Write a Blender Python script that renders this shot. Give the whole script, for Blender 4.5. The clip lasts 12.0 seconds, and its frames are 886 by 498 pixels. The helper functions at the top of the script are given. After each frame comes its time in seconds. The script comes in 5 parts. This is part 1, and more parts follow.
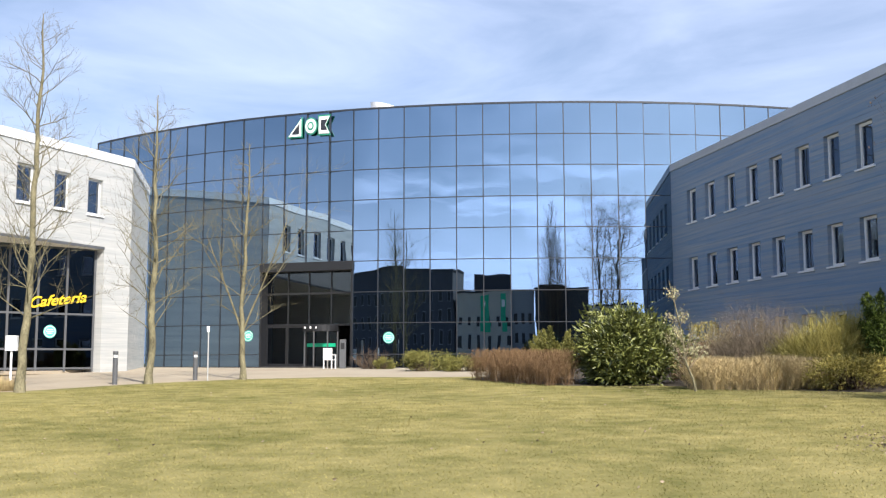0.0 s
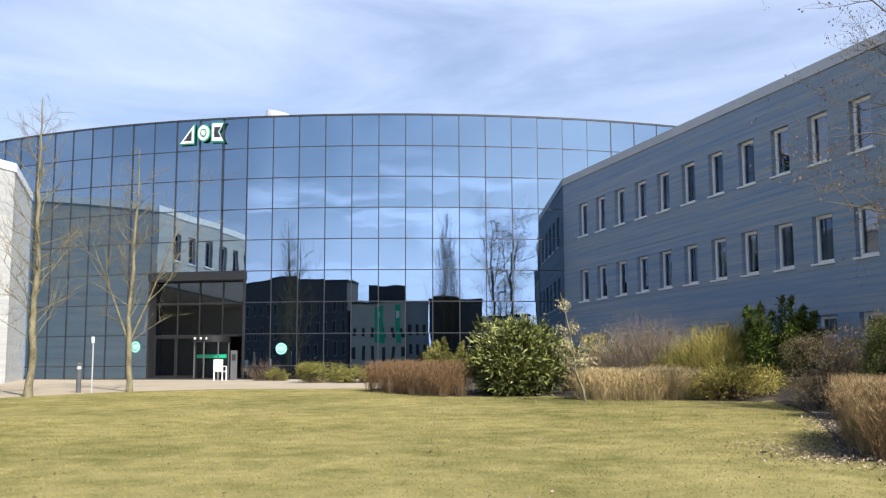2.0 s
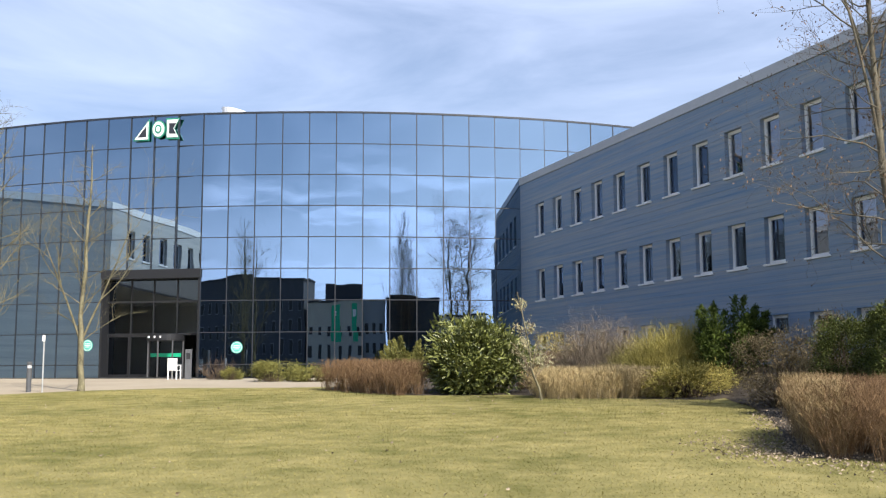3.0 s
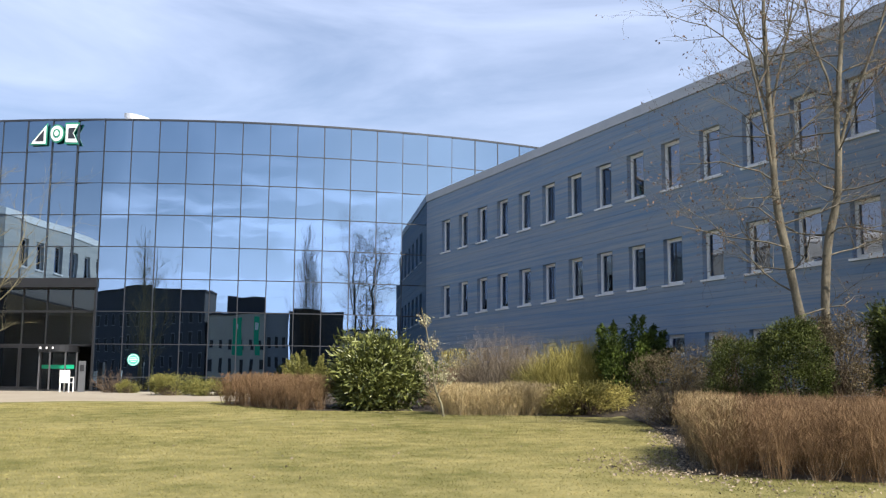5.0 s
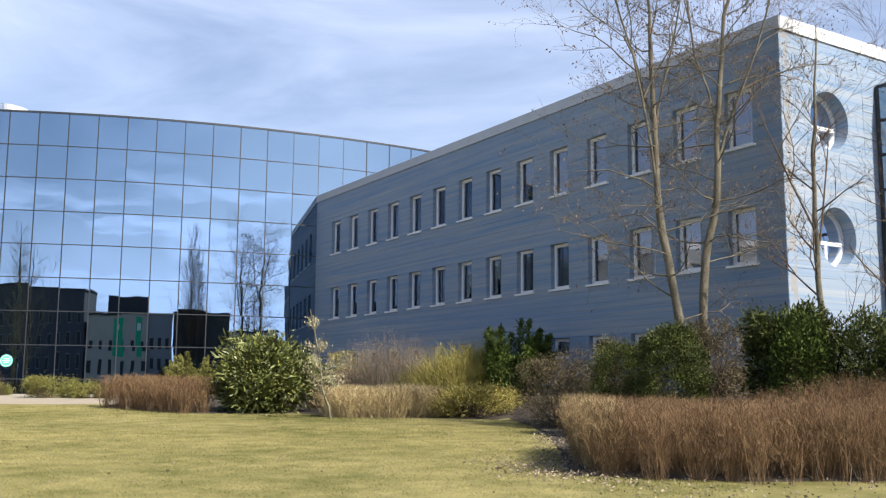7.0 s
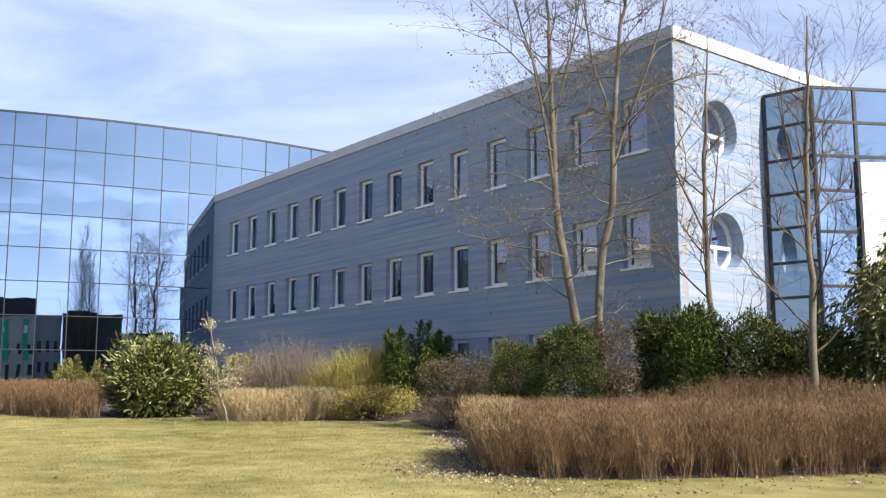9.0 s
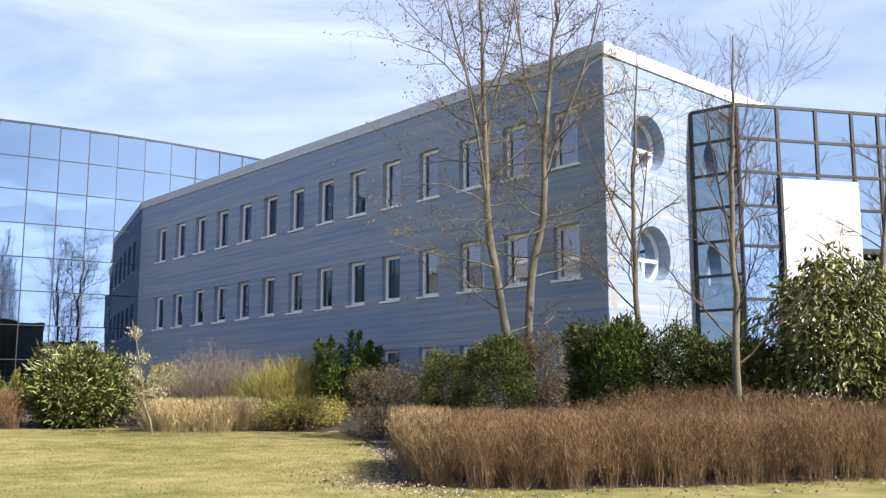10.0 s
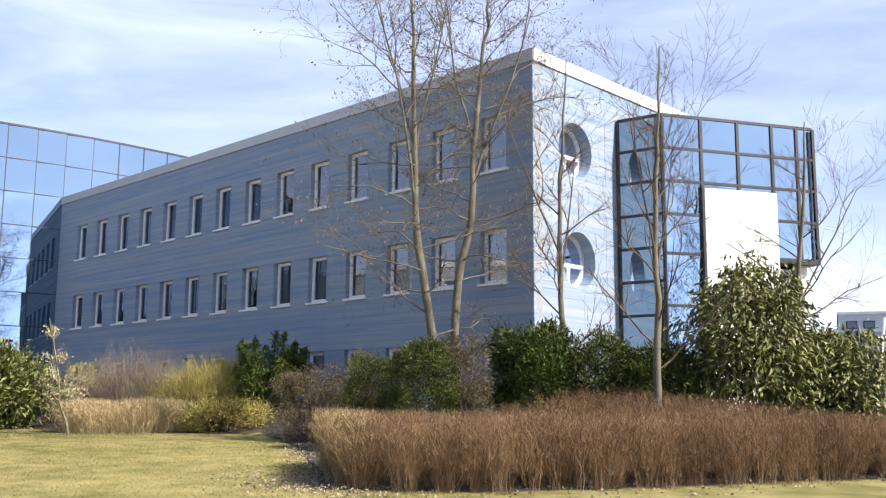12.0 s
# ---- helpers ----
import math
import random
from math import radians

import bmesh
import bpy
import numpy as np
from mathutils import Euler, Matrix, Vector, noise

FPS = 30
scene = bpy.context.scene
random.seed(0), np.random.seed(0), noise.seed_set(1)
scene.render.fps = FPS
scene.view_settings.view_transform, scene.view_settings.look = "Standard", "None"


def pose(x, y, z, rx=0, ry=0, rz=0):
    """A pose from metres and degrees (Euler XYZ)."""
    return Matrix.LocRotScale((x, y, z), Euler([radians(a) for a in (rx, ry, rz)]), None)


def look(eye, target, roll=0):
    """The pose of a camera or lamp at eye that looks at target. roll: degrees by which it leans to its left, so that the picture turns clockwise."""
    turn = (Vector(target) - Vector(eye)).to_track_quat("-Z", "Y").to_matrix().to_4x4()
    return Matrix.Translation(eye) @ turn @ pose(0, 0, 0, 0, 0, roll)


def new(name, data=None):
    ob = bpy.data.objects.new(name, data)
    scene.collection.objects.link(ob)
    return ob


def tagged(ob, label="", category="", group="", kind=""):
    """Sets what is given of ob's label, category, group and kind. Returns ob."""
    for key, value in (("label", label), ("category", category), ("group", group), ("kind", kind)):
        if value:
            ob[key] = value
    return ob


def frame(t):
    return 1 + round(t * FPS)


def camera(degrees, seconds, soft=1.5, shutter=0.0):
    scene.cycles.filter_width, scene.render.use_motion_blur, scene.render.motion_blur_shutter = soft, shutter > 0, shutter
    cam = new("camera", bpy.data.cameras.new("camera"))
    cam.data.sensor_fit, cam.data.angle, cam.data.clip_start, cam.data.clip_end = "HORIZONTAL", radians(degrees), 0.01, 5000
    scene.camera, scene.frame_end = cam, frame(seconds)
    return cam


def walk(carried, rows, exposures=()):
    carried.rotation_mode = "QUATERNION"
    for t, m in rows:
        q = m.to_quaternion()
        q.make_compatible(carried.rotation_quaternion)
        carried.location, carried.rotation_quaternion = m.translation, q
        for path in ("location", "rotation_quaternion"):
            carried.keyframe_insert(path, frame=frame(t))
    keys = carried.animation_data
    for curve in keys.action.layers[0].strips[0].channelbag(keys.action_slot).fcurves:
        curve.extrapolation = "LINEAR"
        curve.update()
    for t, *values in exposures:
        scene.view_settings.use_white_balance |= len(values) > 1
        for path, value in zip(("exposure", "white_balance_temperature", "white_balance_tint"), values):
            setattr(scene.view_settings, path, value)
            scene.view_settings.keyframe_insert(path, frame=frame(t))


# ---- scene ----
cam = camera(48.05, 12.0, soft=1.3)
# seconds, yaw, pitch, roll: the camera pans to the right from one spot on the lawn
PAN = [
    (0, -0.17, 6.35, -0.11),
    (0.5, -1.96, 6.54, -0.09),
    (1, -3.49, 6.71, -0.12),
    (1.5, -4.82, 6.82, 0.01),
    (2, -6.26, 6.97, -0.22),
    (2.5, -7.45, 6.98, -0.16),
    (3, -8.74, 6.89, -0.25),
    (5, -14.21, 7.79, 0.36),
    (5.5, -16.09, 7.91, 0.21),
    (6, -17.85, 7.98, 0.32),
    (6.5, -19.08, 8.00, 0.32),
    (7, -20.59, 7.97, 0.42),
    (9, -26.39, 8.09, -0.03),
    (9.5, -28.11, 8.31, 0.03),
    (10, -30.37, 8.68, 0.03),
    (10.5, -31.70, 8.74, 0.21),
    (11, -33.04, 8.79, 0.24),
    (11.5, -34.22, 8.78, 0.45),
    (12, -34.59, 8.85, 0.39),
]
walk(cam, [(t, pose(0, 0, 1.6) @ look((0, 0, 0), (-math.sin(radians(a)) * math.cos(radians(b)), math.cos(radians(a)) * math.cos(radians(b)), math.sin(radians(b))), math.degrees(radians(c)))) for t, a, b, c in PAN],
     exposures=[(0.0, 0.76, 6290, 10), (5.5, 0.66, 6290, 10), (7.0, 0.7, 6290, 10), (9.0, 0.94, 6350, 13), (10.0, 1.02, 6350, 13), (12.0, 1.04, 6340, 14)])

# ---- light ----
SUN_AZ, SUN_EL = 153.0, 40.0
world = bpy.data.worlds.new("sky")
scene.world = world
world.use_nodes = True
wn, wl = world.node_tree.nodes, world.node_tree.links
wn.clear()
w_out = wn.new("ShaderNodeOutputWorld")
w_bg = wn.new("ShaderNodeBackground")
w_sky = wn.new("ShaderNodeTexSky")
w_sky.sky_type, w_sky.sun_disc = "NISHITA", False
w_sky.sun_elevation, w_sky.sun_rotation = radians(SUN_EL), radians(SUN_AZ)
w_sky.air_density, w_sky.dust_density, w_sky.ozone_density = 1.0, 1.7, 4.5
w_tc = wn.new("ShaderNodeTexCoord")
w_map = wn.new("ShaderNodeMapping")
w_map.inputs["Scale"].default_value = (1.6, 1.6, 6.0)
w_map.inputs["Rotation"].default_value = (0.25, 0.1, 0.5)
w_noise = wn.new("ShaderNodeTexNoise")
w_noise.inputs["Scale"].default_value = 1.7
w_noise.inputs["Detail"].default_value = 7.0
w_noise.inputs["Roughness"].default_value = 0.55
w_noise.inputs["Distortion"].default_value = 0.6
w_ramp = wn.new("ShaderNodeValToRGB")
w_ramp.color_ramp.elements[0].position, w_ramp.color_ramp.elements[0].color = 0.36, (0.25, 0.25, 0.25, 1)
w_ramp.color_ramp.elements[1].position, w_ramp.color_ramp.elements[1].color = 0.74, (0.72, 0.72, 0.72, 1)
w_mix = wn.new("ShaderNodeMix")
w_mix.data_type = "RGBA"
w_bg.inputs["Strength"].default_value = 0.081
wl.new(w_tc.outputs["Generated"], w_map.inputs["Vector"])
wl.new(w_map.outputs["Vector"], w_noise.inputs["Vector"])
wl.new(w_noise.outputs["Fac"], w_ramp.inputs["Fac"])
# haze that thickens towards the horizon all round
w_sep = wn.new("ShaderNodeSeparateXYZ")
w_haze = wn.new("ShaderNodeMapRange")
w_haze.inputs["From Min"].default_value, w_haze.inputs["From Max"].default_value = 0.24, 0.0
w_haze.inputs["To Min"].default_value, w_haze.inputs["To Max"].default_value = 0.0, 0.75
w_haze.interpolation_type = "SMOOTHSTEP"
w_max = wn.new("ShaderNodeMath")
w_max.operation, w_max.use_clamp = "ADD", True
wl.new(w_tc.outputs["Generated"], w_sep.inputs[0])
wl.new(w_sep.outputs["Z"], w_haze.inputs["Value"])
# the veil brightens towards the sun, with streaks of cloud low on that side
w_dot = wn.new("ShaderNodeVectorMath")
w_dot.operation = "DOT_PRODUCT"
w_dot.inputs[1].default_value = (math.sin(radians(SUN_AZ)), math.cos(radians(SUN_AZ)), 0.0)
w_glow = wn.new("ShaderNodeMapRange")
w_glow.interpolation_type = "SMOOTHSTEP"
w_glow.inputs["From Min"].default_value, w_glow.inputs["From Max"].default_value = 0.1, 0.95
w_glow.inputs["To Min"].default_value, w_glow.inputs["To Max"].default_value = 1.0, 1.75
w_veil = wn.new("ShaderNodeVectorMath")
w_veil.operation = "SCALE"
w_veil.inputs[0].default_value = (7.5, 8.4, 10.8)
wl.new(w_tc.outputs["Generated"], w_dot.inputs[0])
wl.new(w_dot.outputs["Value"], w_glow.inputs["Value"])
wl.new(w_glow.outputs["Result"], w_veil.inputs["Scale"])
wl.new(w_veil.outputs[0], w_mix.inputs["B"])
w_map2 = wn.new("ShaderNodeMapping")
w_map2.inputs["Scale"].default_value = (1.5, 1.5, 24.0)
w_map2.inputs["Location"].default_value = (3.1, 0.4, 0.9)
w_streak = wn.new("ShaderNodeTexNoise")
w_streak.inputs["Scale"].default_value, w_streak.inputs["Detail"].default_value, w_streak.inputs["Distortion"].default_value = 1.6, 6.0, 0.5
w_cut = wn.new("ShaderNodeMapRange")
w_cut.inputs["From Min"].default_value, w_cut.inputs["From Max"].default_value = 0.52, 0.68
w_low = wn.new("ShaderNodeMapRange")
w_low.inputs["From Min"].default_value, w_low.inputs["From Max"].default_value = 0.23, 0.16
w_side = wn.new("ShaderNodeMapRange")
w_side.inputs["From Min"].default_value, w_side.inputs["From Max"].default_value = -0.1, 0.5
w_side.inputs["To Max"].default_value = 0.8
w_mul, w_mul2 = wn.new("ShaderNodeMath"), wn.new("ShaderNodeMath")
w_mul.operation = w_mul2.operation = "MULTIPLY"
w_add2 = wn.new("ShaderNodeMath")
w_add2.operation, w_add2.use_clamp = "ADD", True
wl.new(w_tc.outputs["Generated"], w_map2.inputs["Vector"])
wl.new(w_map2.outputs["Vector"], w_streak.inputs["Vector"])
wl.new(w_streak.outputs["Fac"], w_cut.inputs["Value"])
wl.new(w_sep.outputs["Z"], w_low.inputs["Value"])
wl.new(w_dot.outputs["Value"], w_side.inputs["Value"])
wl.new(w_cut.outputs["Result"], w_mul.inputs[0])
wl.new(w_low.outputs["Result"], w_mul.inputs[1])
wl.new(w_mul.outputs[0], w_mul2.inputs[0])
wl.new(w_side.outputs["Result"], w_mul2.inputs[1])
# the thin veil opens to clear blue overhead and towards the sun
w_zen = wn.new("ShaderNodeMapRange")
w_zen.inputs["From Min"].default_value, w_zen.inputs["From Max"].default_value = 0.42, 0.7
w_zen.inputs["To Min"].default_value, w_zen.inputs["To Max"].default_value = 1.0, 0.12
w_clear = wn.new("ShaderNodeMapRange")
w_clear.inputs["From Min"].default_value, w_clear.inputs["From Max"].default_value = -0.2, 0.5
w_clear.inputs["To Min"].default_value, w_clear.inputs["To Max"].default_value = 1.0, 0.55
w_open, w_open2 = wn.new("ShaderNodeMath"), wn.new("ShaderNodeMath")
w_open.operation = w_open2.operation = "MULTIPLY"
wl.new(w_sep.outputs["Z"], w_zen.inputs["Value"])
wl.new(w_dot.outputs["Value"], w_clear.inputs["Value"])
wl.new(w_zen.outputs["Result"], w_open.inputs[0])
wl.new(w_clear.outputs["Result"], w_open.inputs[1])
wl.new(w_ramp.outputs["Color"], w_open2.inputs[0])
wl.new(w_open.outputs[0], w_open2.inputs[1])
wl.new(w_open2.outputs[0], w_add2.inputs[0])
wl.new(w_mul2.outputs[0], w_add2.inputs[1])
wl.new(w_add2.outputs[0], w_max.inputs[0])
wl.new(w_haze.outputs["Result"], w_max.inputs[1])
wl.new(w_max.outputs[0], w_mix.inputs["Factor"])
wl.new(w_sky.outputs["Color"], w_mix.inputs["A"])
wl.new(w_mix.outputs["Result"], w_bg.inputs["Color"])
wl.new(w_bg.outputs["Background"], w_out.inputs["Surface"])
sun = new("sun", bpy.data.lights.new("sun", "SUN"))
sun.data.energy, sun.data.angle, sun.data.color = 5.0, radians(0.53), (1.0, 0.905, 0.77)
sx, sy, sz = math.sin(radians(SUN_AZ)) * math.cos(radians(SUN_EL)), math.cos(radians(SUN_AZ)) * math.cos(radians(SUN_EL)), math.sin(radians(SUN_EL))
sun.matrix_world = look((sx * 50, sy * 50, sz * 50), (0, 0, 0))

# ---- materials ----
def shade(name, base, rough=0.7, metal=0.0, vary=0.25, scale=3.0, stretch=(1, 1, 1), fine=30.0, bump=0.3, dist=0.01, tint=None, island=0.0, random_ob=0.0, spec=0.5):
    """Base colour broken up by noise at two scales, with fine relief."""
    m = bpy.data.materials.new(name)
    m.use_nodes = True
    nt, ln = m.node_tree.nodes, m.node_tree.links
    b = nt["Principled BSDF"]
    b.inputs["Roughness"].default_value, b.inputs["Metallic"].default_value = rough, metal
    b.inputs["Specular IOR Level"].default_value = spec
    geo = nt.new("ShaderNodeNewGeometry")
    mp = nt.new("ShaderNodeMapping")
    mp.inputs["Scale"].default_value = stretch
    ln.new(geo.outputs["Position"], mp.inputs["Vector"])
    n1, n2 = nt.new("ShaderNodeTexNoise"), nt.new("ShaderNodeTexNoise")
    n1.inputs["Scale"].default_value, n1.inputs["Detail"].default_value = scale, 4.0
    n2.inputs["Scale"].default_value, n2.inputs["Detail"].default_value = fine, 3.0
    for nn in (n1, n2):
        ln.new(mp.outputs["Vector"], nn.inputs["Vector"])
    add = nt.new("ShaderNodeMath")
    add.operation = "ADD"
    ln.new(n1.outputs["Fac"], add.inputs[0])
    ln.new(n2.outputs["Fac"], add.inputs[1])
    last = add
    for source, amount in ((geo.outputs["Random Per Island"], island), (None, random_ob)):
        if amount:
            if source is None:
                source = nt.new("ShaderNodeObjectInfo").outputs["Random"]
            ma = nt.new("ShaderNodeMath")
            ma.operation = "MULTIPLY_ADD"
            ln.new(source, ma.inputs[0])
            ma.inputs[1].default_value = amount
            ln.new(last.outputs[0], ma.inputs[2])
            sub = nt.new("ShaderNodeMath")
            sub.operation = "SUBTRACT"
            ln.new(ma.outputs[0], sub.inputs[0])
            sub.inputs[1].default_value = amount / 2
            last = sub
    ramp = nt.new("ShaderNodeMapRange")
    ramp.inputs["From Min"].default_value, ramp.inputs["From Max"].default_value = 0.6, 1.4
    ln.new(last.outputs[0], ramp.inputs["Value"])
    mix = nt.new("ShaderNodeMix")
    mix.data_type = "RGBA"
    lo = [c * (1 - vary) for c in base]
    hi = [min(1, c * (1 + vary)) for c in (tint or base)]
    mix.inputs["A"].default_value, mix.inputs["B"].default_value = (*lo, 1), (*hi, 1)
    ln.new(ramp.outputs["Result"], mix.inputs["Factor"])
    ln.new(mix.outputs["Result"], b.inputs["Base Color"])
    if bump:
        bp = nt.new("ShaderNodeBump")
        bp.inputs["Strength"].default_value, bp.inputs["Distance"].default_value = bump, dist
        ln.new(n2.outputs["Fac"], bp.inputs["Height"])
        ln.new(bp.outputs["Normal"], b.inputs["Normal"])
    return m


def glazing(name, gloss, clear, share, rough=0.01, wave=0.0):
    """Coated window glass: a tinted mirror over a tinted clear pane."""
    m = bpy.data.materials.new(name)
    m.use_nodes = True
    nt, ln = m.node_tree.nodes, m.node_tree.links
    nt.clear()
    out, mix = nt.new("ShaderNodeOutputMaterial"), nt.new("ShaderNodeMixShader")
    g, t = nt.new("ShaderNodeBsdfGlossy"), nt.new("ShaderNodeBsdfTransparent")
    g.inputs["Color"].default_value, g.inputs["Roughness"].default_value = (*gloss, 1), rough
    t.inputs["Color"].default_value = (*clear, 1)
    fr = nt.new("ShaderNodeFresnel")
    fr.inputs["IOR"].default_value = 1.5
    mx = nt.new("ShaderNodeMath")
    mx.operation, mx.use_clamp = "MULTIPLY_ADD", True
    ln.new(fr.outputs["Fac"], mx.inputs[0])
    mx.inputs[1].default_value, mx.inputs[2].default_value = 1 - share, share
    ln.new(mx.outputs[0], mix.inputs["Fac"])
    ln.new(t.outputs[0], mix.inputs[1])
    ln.new(g.outputs[0], mix.inputs[2])
    ln.new(mix.outputs[0], out.inputs["Surface"])
    if wave:
        geo, nz, bp = nt.new("ShaderNodeNewGeometry"), nt.new("ShaderNodeTexNoise"), nt.new("ShaderNodeBump")
        nz.inputs["Scale"].default_value, nz.inputs["Detail"].default_value = 0.55, 1.0
        bp.inputs["Strength"].default_value, bp.inputs["Distance"].default_value = 1.0, wave
        ln.new(geo.outputs["Position"], nz.inputs["Vector"])
        ln.new(nz.outputs["Fac"], bp.inputs["Height"])
        ln.new(bp.outputs["Normal"], g.inputs["Normal"])
    return m


# base colour carries the blue of skylit shade on the long wall
STONE = shade("banded_limestone_shade_blue", (0.132, 0.25, 0.42), 0.8, vary=0.1, scale=0.9, stretch=(0.09, 0.09, 8), fine=3, bump=0.3, dist=0.006, random_ob=0.06, island=0.06, tint=(0.31, 0.328, 0.345))
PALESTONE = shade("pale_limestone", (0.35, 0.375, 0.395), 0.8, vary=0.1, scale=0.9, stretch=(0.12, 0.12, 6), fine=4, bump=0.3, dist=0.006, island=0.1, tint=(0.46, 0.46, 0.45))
LICHEN = shade("lichen_bark", (0.125, 0.113, 0.074), 0.95, vary=0.5, scale=5, stretch=(1, 1, 0.5), fine=30, bump=0.6, dist=0.01, tint=(0.2, 0.182, 0.115), spec=0.2)
BUD = shade("pale_bud", (0.42, 0.40, 0.24), 0.8, vary=0.3, scale=5, fine=20, bump=0, island=0.5, spec=0.15)
PALEHEDGE = shade("pale_brown_twig", (0.2, 0.145, 0.075), 0.9, vary=0.25, scale=1.2, fine=6, bump=0, island=0.4, tint=(0.34, 0.26, 0.14), spec=0.1)
SIGNGREEN = shade("sign_green", (0.02, 0.22, 0.14), 0.5, vary=0.1, scale=3, fine=20, bump=0)
JOINT = shade("mortar", (0.27, 0.27, 0.27), 0.9, vary=0.2, scale=4, fine=40)
WHITE = shade("white_paint", (0.78, 0.79, 0.8), 0.45, vary=0.06, scale=2, fine=25, bump=0.08)
COPING = shade("coping_metal", (0.43, 0.44, 0.45), 0.5, metal=0.2, vary=0.1, scale=1.5, fine=18, bump=0.1)
WHITEWALL = shade("white_render", (0.8, 0.8, 0.79), 0.75, vary=0.06, scale=0.7, stretch=(1, 1, 3), fine=20, bump=0.15)
BLACK = shade("dark_aluminium", (0.014, 0.015, 0.018), 0.45, metal=0.0, vary=0.2, scale=3, fine=30, bump=0.05)
MULL = shade("mullion_seal", (0.02, 0.024, 0.032), 0.5, vary=0.2, scale=3, fine=20, bump=0.05)
GREYMET = shade("grey_metal", (0.1, 0.105, 0.115), 0.5, metal=0.2, vary=0.15, scale=4, fine=40, bump=0.1)
# near-black colour stands in for the shade of rooms behind glass
DARKIN = shade("interior_shade_black", (0.03, 0.033, 0.036), 0.9, vary=0.3, scale=0.8, fine=6, bump=0.0)
PANE = glazing("mirror_glazing", (0.315, 0.42, 0.53), (0.06, 0.08, 0.1), 0.8, wave=0.004)
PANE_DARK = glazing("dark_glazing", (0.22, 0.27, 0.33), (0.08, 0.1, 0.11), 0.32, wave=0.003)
PANE_WIN = glazing("window_glazing", (0.75, 0.8, 0.9), (0.6, 0.65, 0.68), 0.2)
ROOFMAT = shade("gravel_roof", (0.3, 0.3, 0.29), 0.95, vary=0.3, scale=2, fine=60)
PAVE = shade("paving", (0.34, 0.29, 0.22), 0.9, vary=0.18, scale=0.5, fine=25, bump=0.3)
LAWN = shade("dry_lawn", (0.125, 0.129, 0.037), 0.95, vary=0.2, scale=0.28, fine=1.7, bump=0.2, dist=0.02, tint=(0.27, 0.236, 0.102), spec=0.1)
BLADE = shade("grass_blade", (0.15, 0.155, 0.042), 0.8, vary=0.2, scale=0.28, fine=1.7, bump=0, tint=(0.315, 0.272, 0.113), island=0.22, spec=0.15)
SOIL = shade("bark_mulch", (0.06, 0.047, 0.034), 0.95, vary=0.5, scale=3, fine=45, bump=1.0, dist=0.04)
LITTER = shade("leaf_litter", (0.26, 0.21, 0.15), 0.9, vary=0.5, scale=5, fine=20, bump=0, island=0.9)
BARK = shade("bark", (0.13, 0.115, 0.083), 0.95, vary=0.6, scale=6, stretch=(1, 1, 0.4), fine=40, bump=0.7, dist=0.01)
TWIG = shade("twig", (0.115, 0.086, 0.062), 0.9, vary=0.35, scale=3, fine=20, bump=0, island=0.5, spec=0.15)
TWIGPALE = shade("pale_twig", (0.29, 0.235, 0.17), 0.9, vary=0.3, scale=3, fine=20, bump=0, island=0.5, spec=0.15)
HEDGE = shade("red_brown_twig", (0.095, 0.058, 0.031), 0.9, vary=0.25, scale=1.2, fine=6, bump=0, island=0.4, tint=(0.22, 0.143, 0.08), spec=0.1)
STRAW = shade("straw", (0.45, 0.355, 0.19), 0.9, vary=0.25, scale=2, fine=15, bump=0, island=0.8, spec=0.15)
LAUREL = shade("laurel_leaf", (0.05, 0.072, 0.016), 0.38, vary=0.35, scale=2, fine=15, bump=0, island=0.7, tint=(0.19, 0.205, 0.06), spec=0.5)
YEW = shade("yew_leaf", (0.028, 0.039, 0.011), 0.55, vary=0.35, scale=2, fine=15, bump=0, island=0.7, tint=(0.09, 0.108, 0.027), spec=0.15)
RHODO = shade("rhododendron_leaf", (0.06, 0.07, 0.02), 0.45, vary=0.3, scale=2, fine=15, bump=0, island=0.6, tint=(0.175, 0.18, 0.055), spec=0.25)
POD = shade("seed_pod", (0.16, 0.105, 0.065), 0.85, vary=0.3, scale=5, fine=20, bump=0, island=0.6, spec=0.15)
JUNIPER = shade("juniper_leaf", (0.032, 0.052, 0.012), 0.65, vary=0.35, scale=2, fine=15, bump=0, island=0.7, tint=(0.085, 0.118, 0.022), spec=0.15)
OLIVE = shade("olive_leaf", (0.12, 0.125, 0.036), 0.7, vary=0.3, scale=2, fine=15, bump=0, island=0.6, tint=(0.23, 0.22, 0.065), spec=0.15)
GREYLEAF = shade("grey_twig", (0.17, 0.138, 0.08), 0.8, vary=0.4, scale=2, fine=15, bump=0, island=0.8, spec=0.15)
YELLOWG = shade("yellow_leaf", (0.235, 0.205, 0.055), 0.6, vary=0.35, scale=2, fine=15, bump=0, island=0.8, tint=(0.38, 0.33, 0.1), spec=0.15)
GREEN = shade("green_print", (0.01, 0.42, 0.22), 0.5, vary=0.1, scale=3, fine=20, bump=0)
TEAL = shade("teal_print", (0.10, 0.48, 0.40), 0.5, vary=0.08, scale=3, fine=20, bump=0)
YELLOW = shade("yellow_print", (0.8, 0.55, 0.02), 0.5, vary=0.05, scale=3, fine=20, bump=0)
BRICKD = shade("dark_brick", (0.075, 0.08, 0.095), 0.9, vary=0.25, scale=0.6, fine=8)
GREYHOUSE = shade("grey_render", (0.48, 0.45, 0.39), 0.9, vary=0.15, scale=0.5, fine=8)
BLACKHALL = shade("black_cladding", (0.03, 0.032, 0.04), 0.6, vary=0.2, scale=0.5, fine=8)
ASPHALT = shade("asphalt", (0.06, 0.06, 0.06), 0.9, vary=0.2, scale=0.8, fine=30)
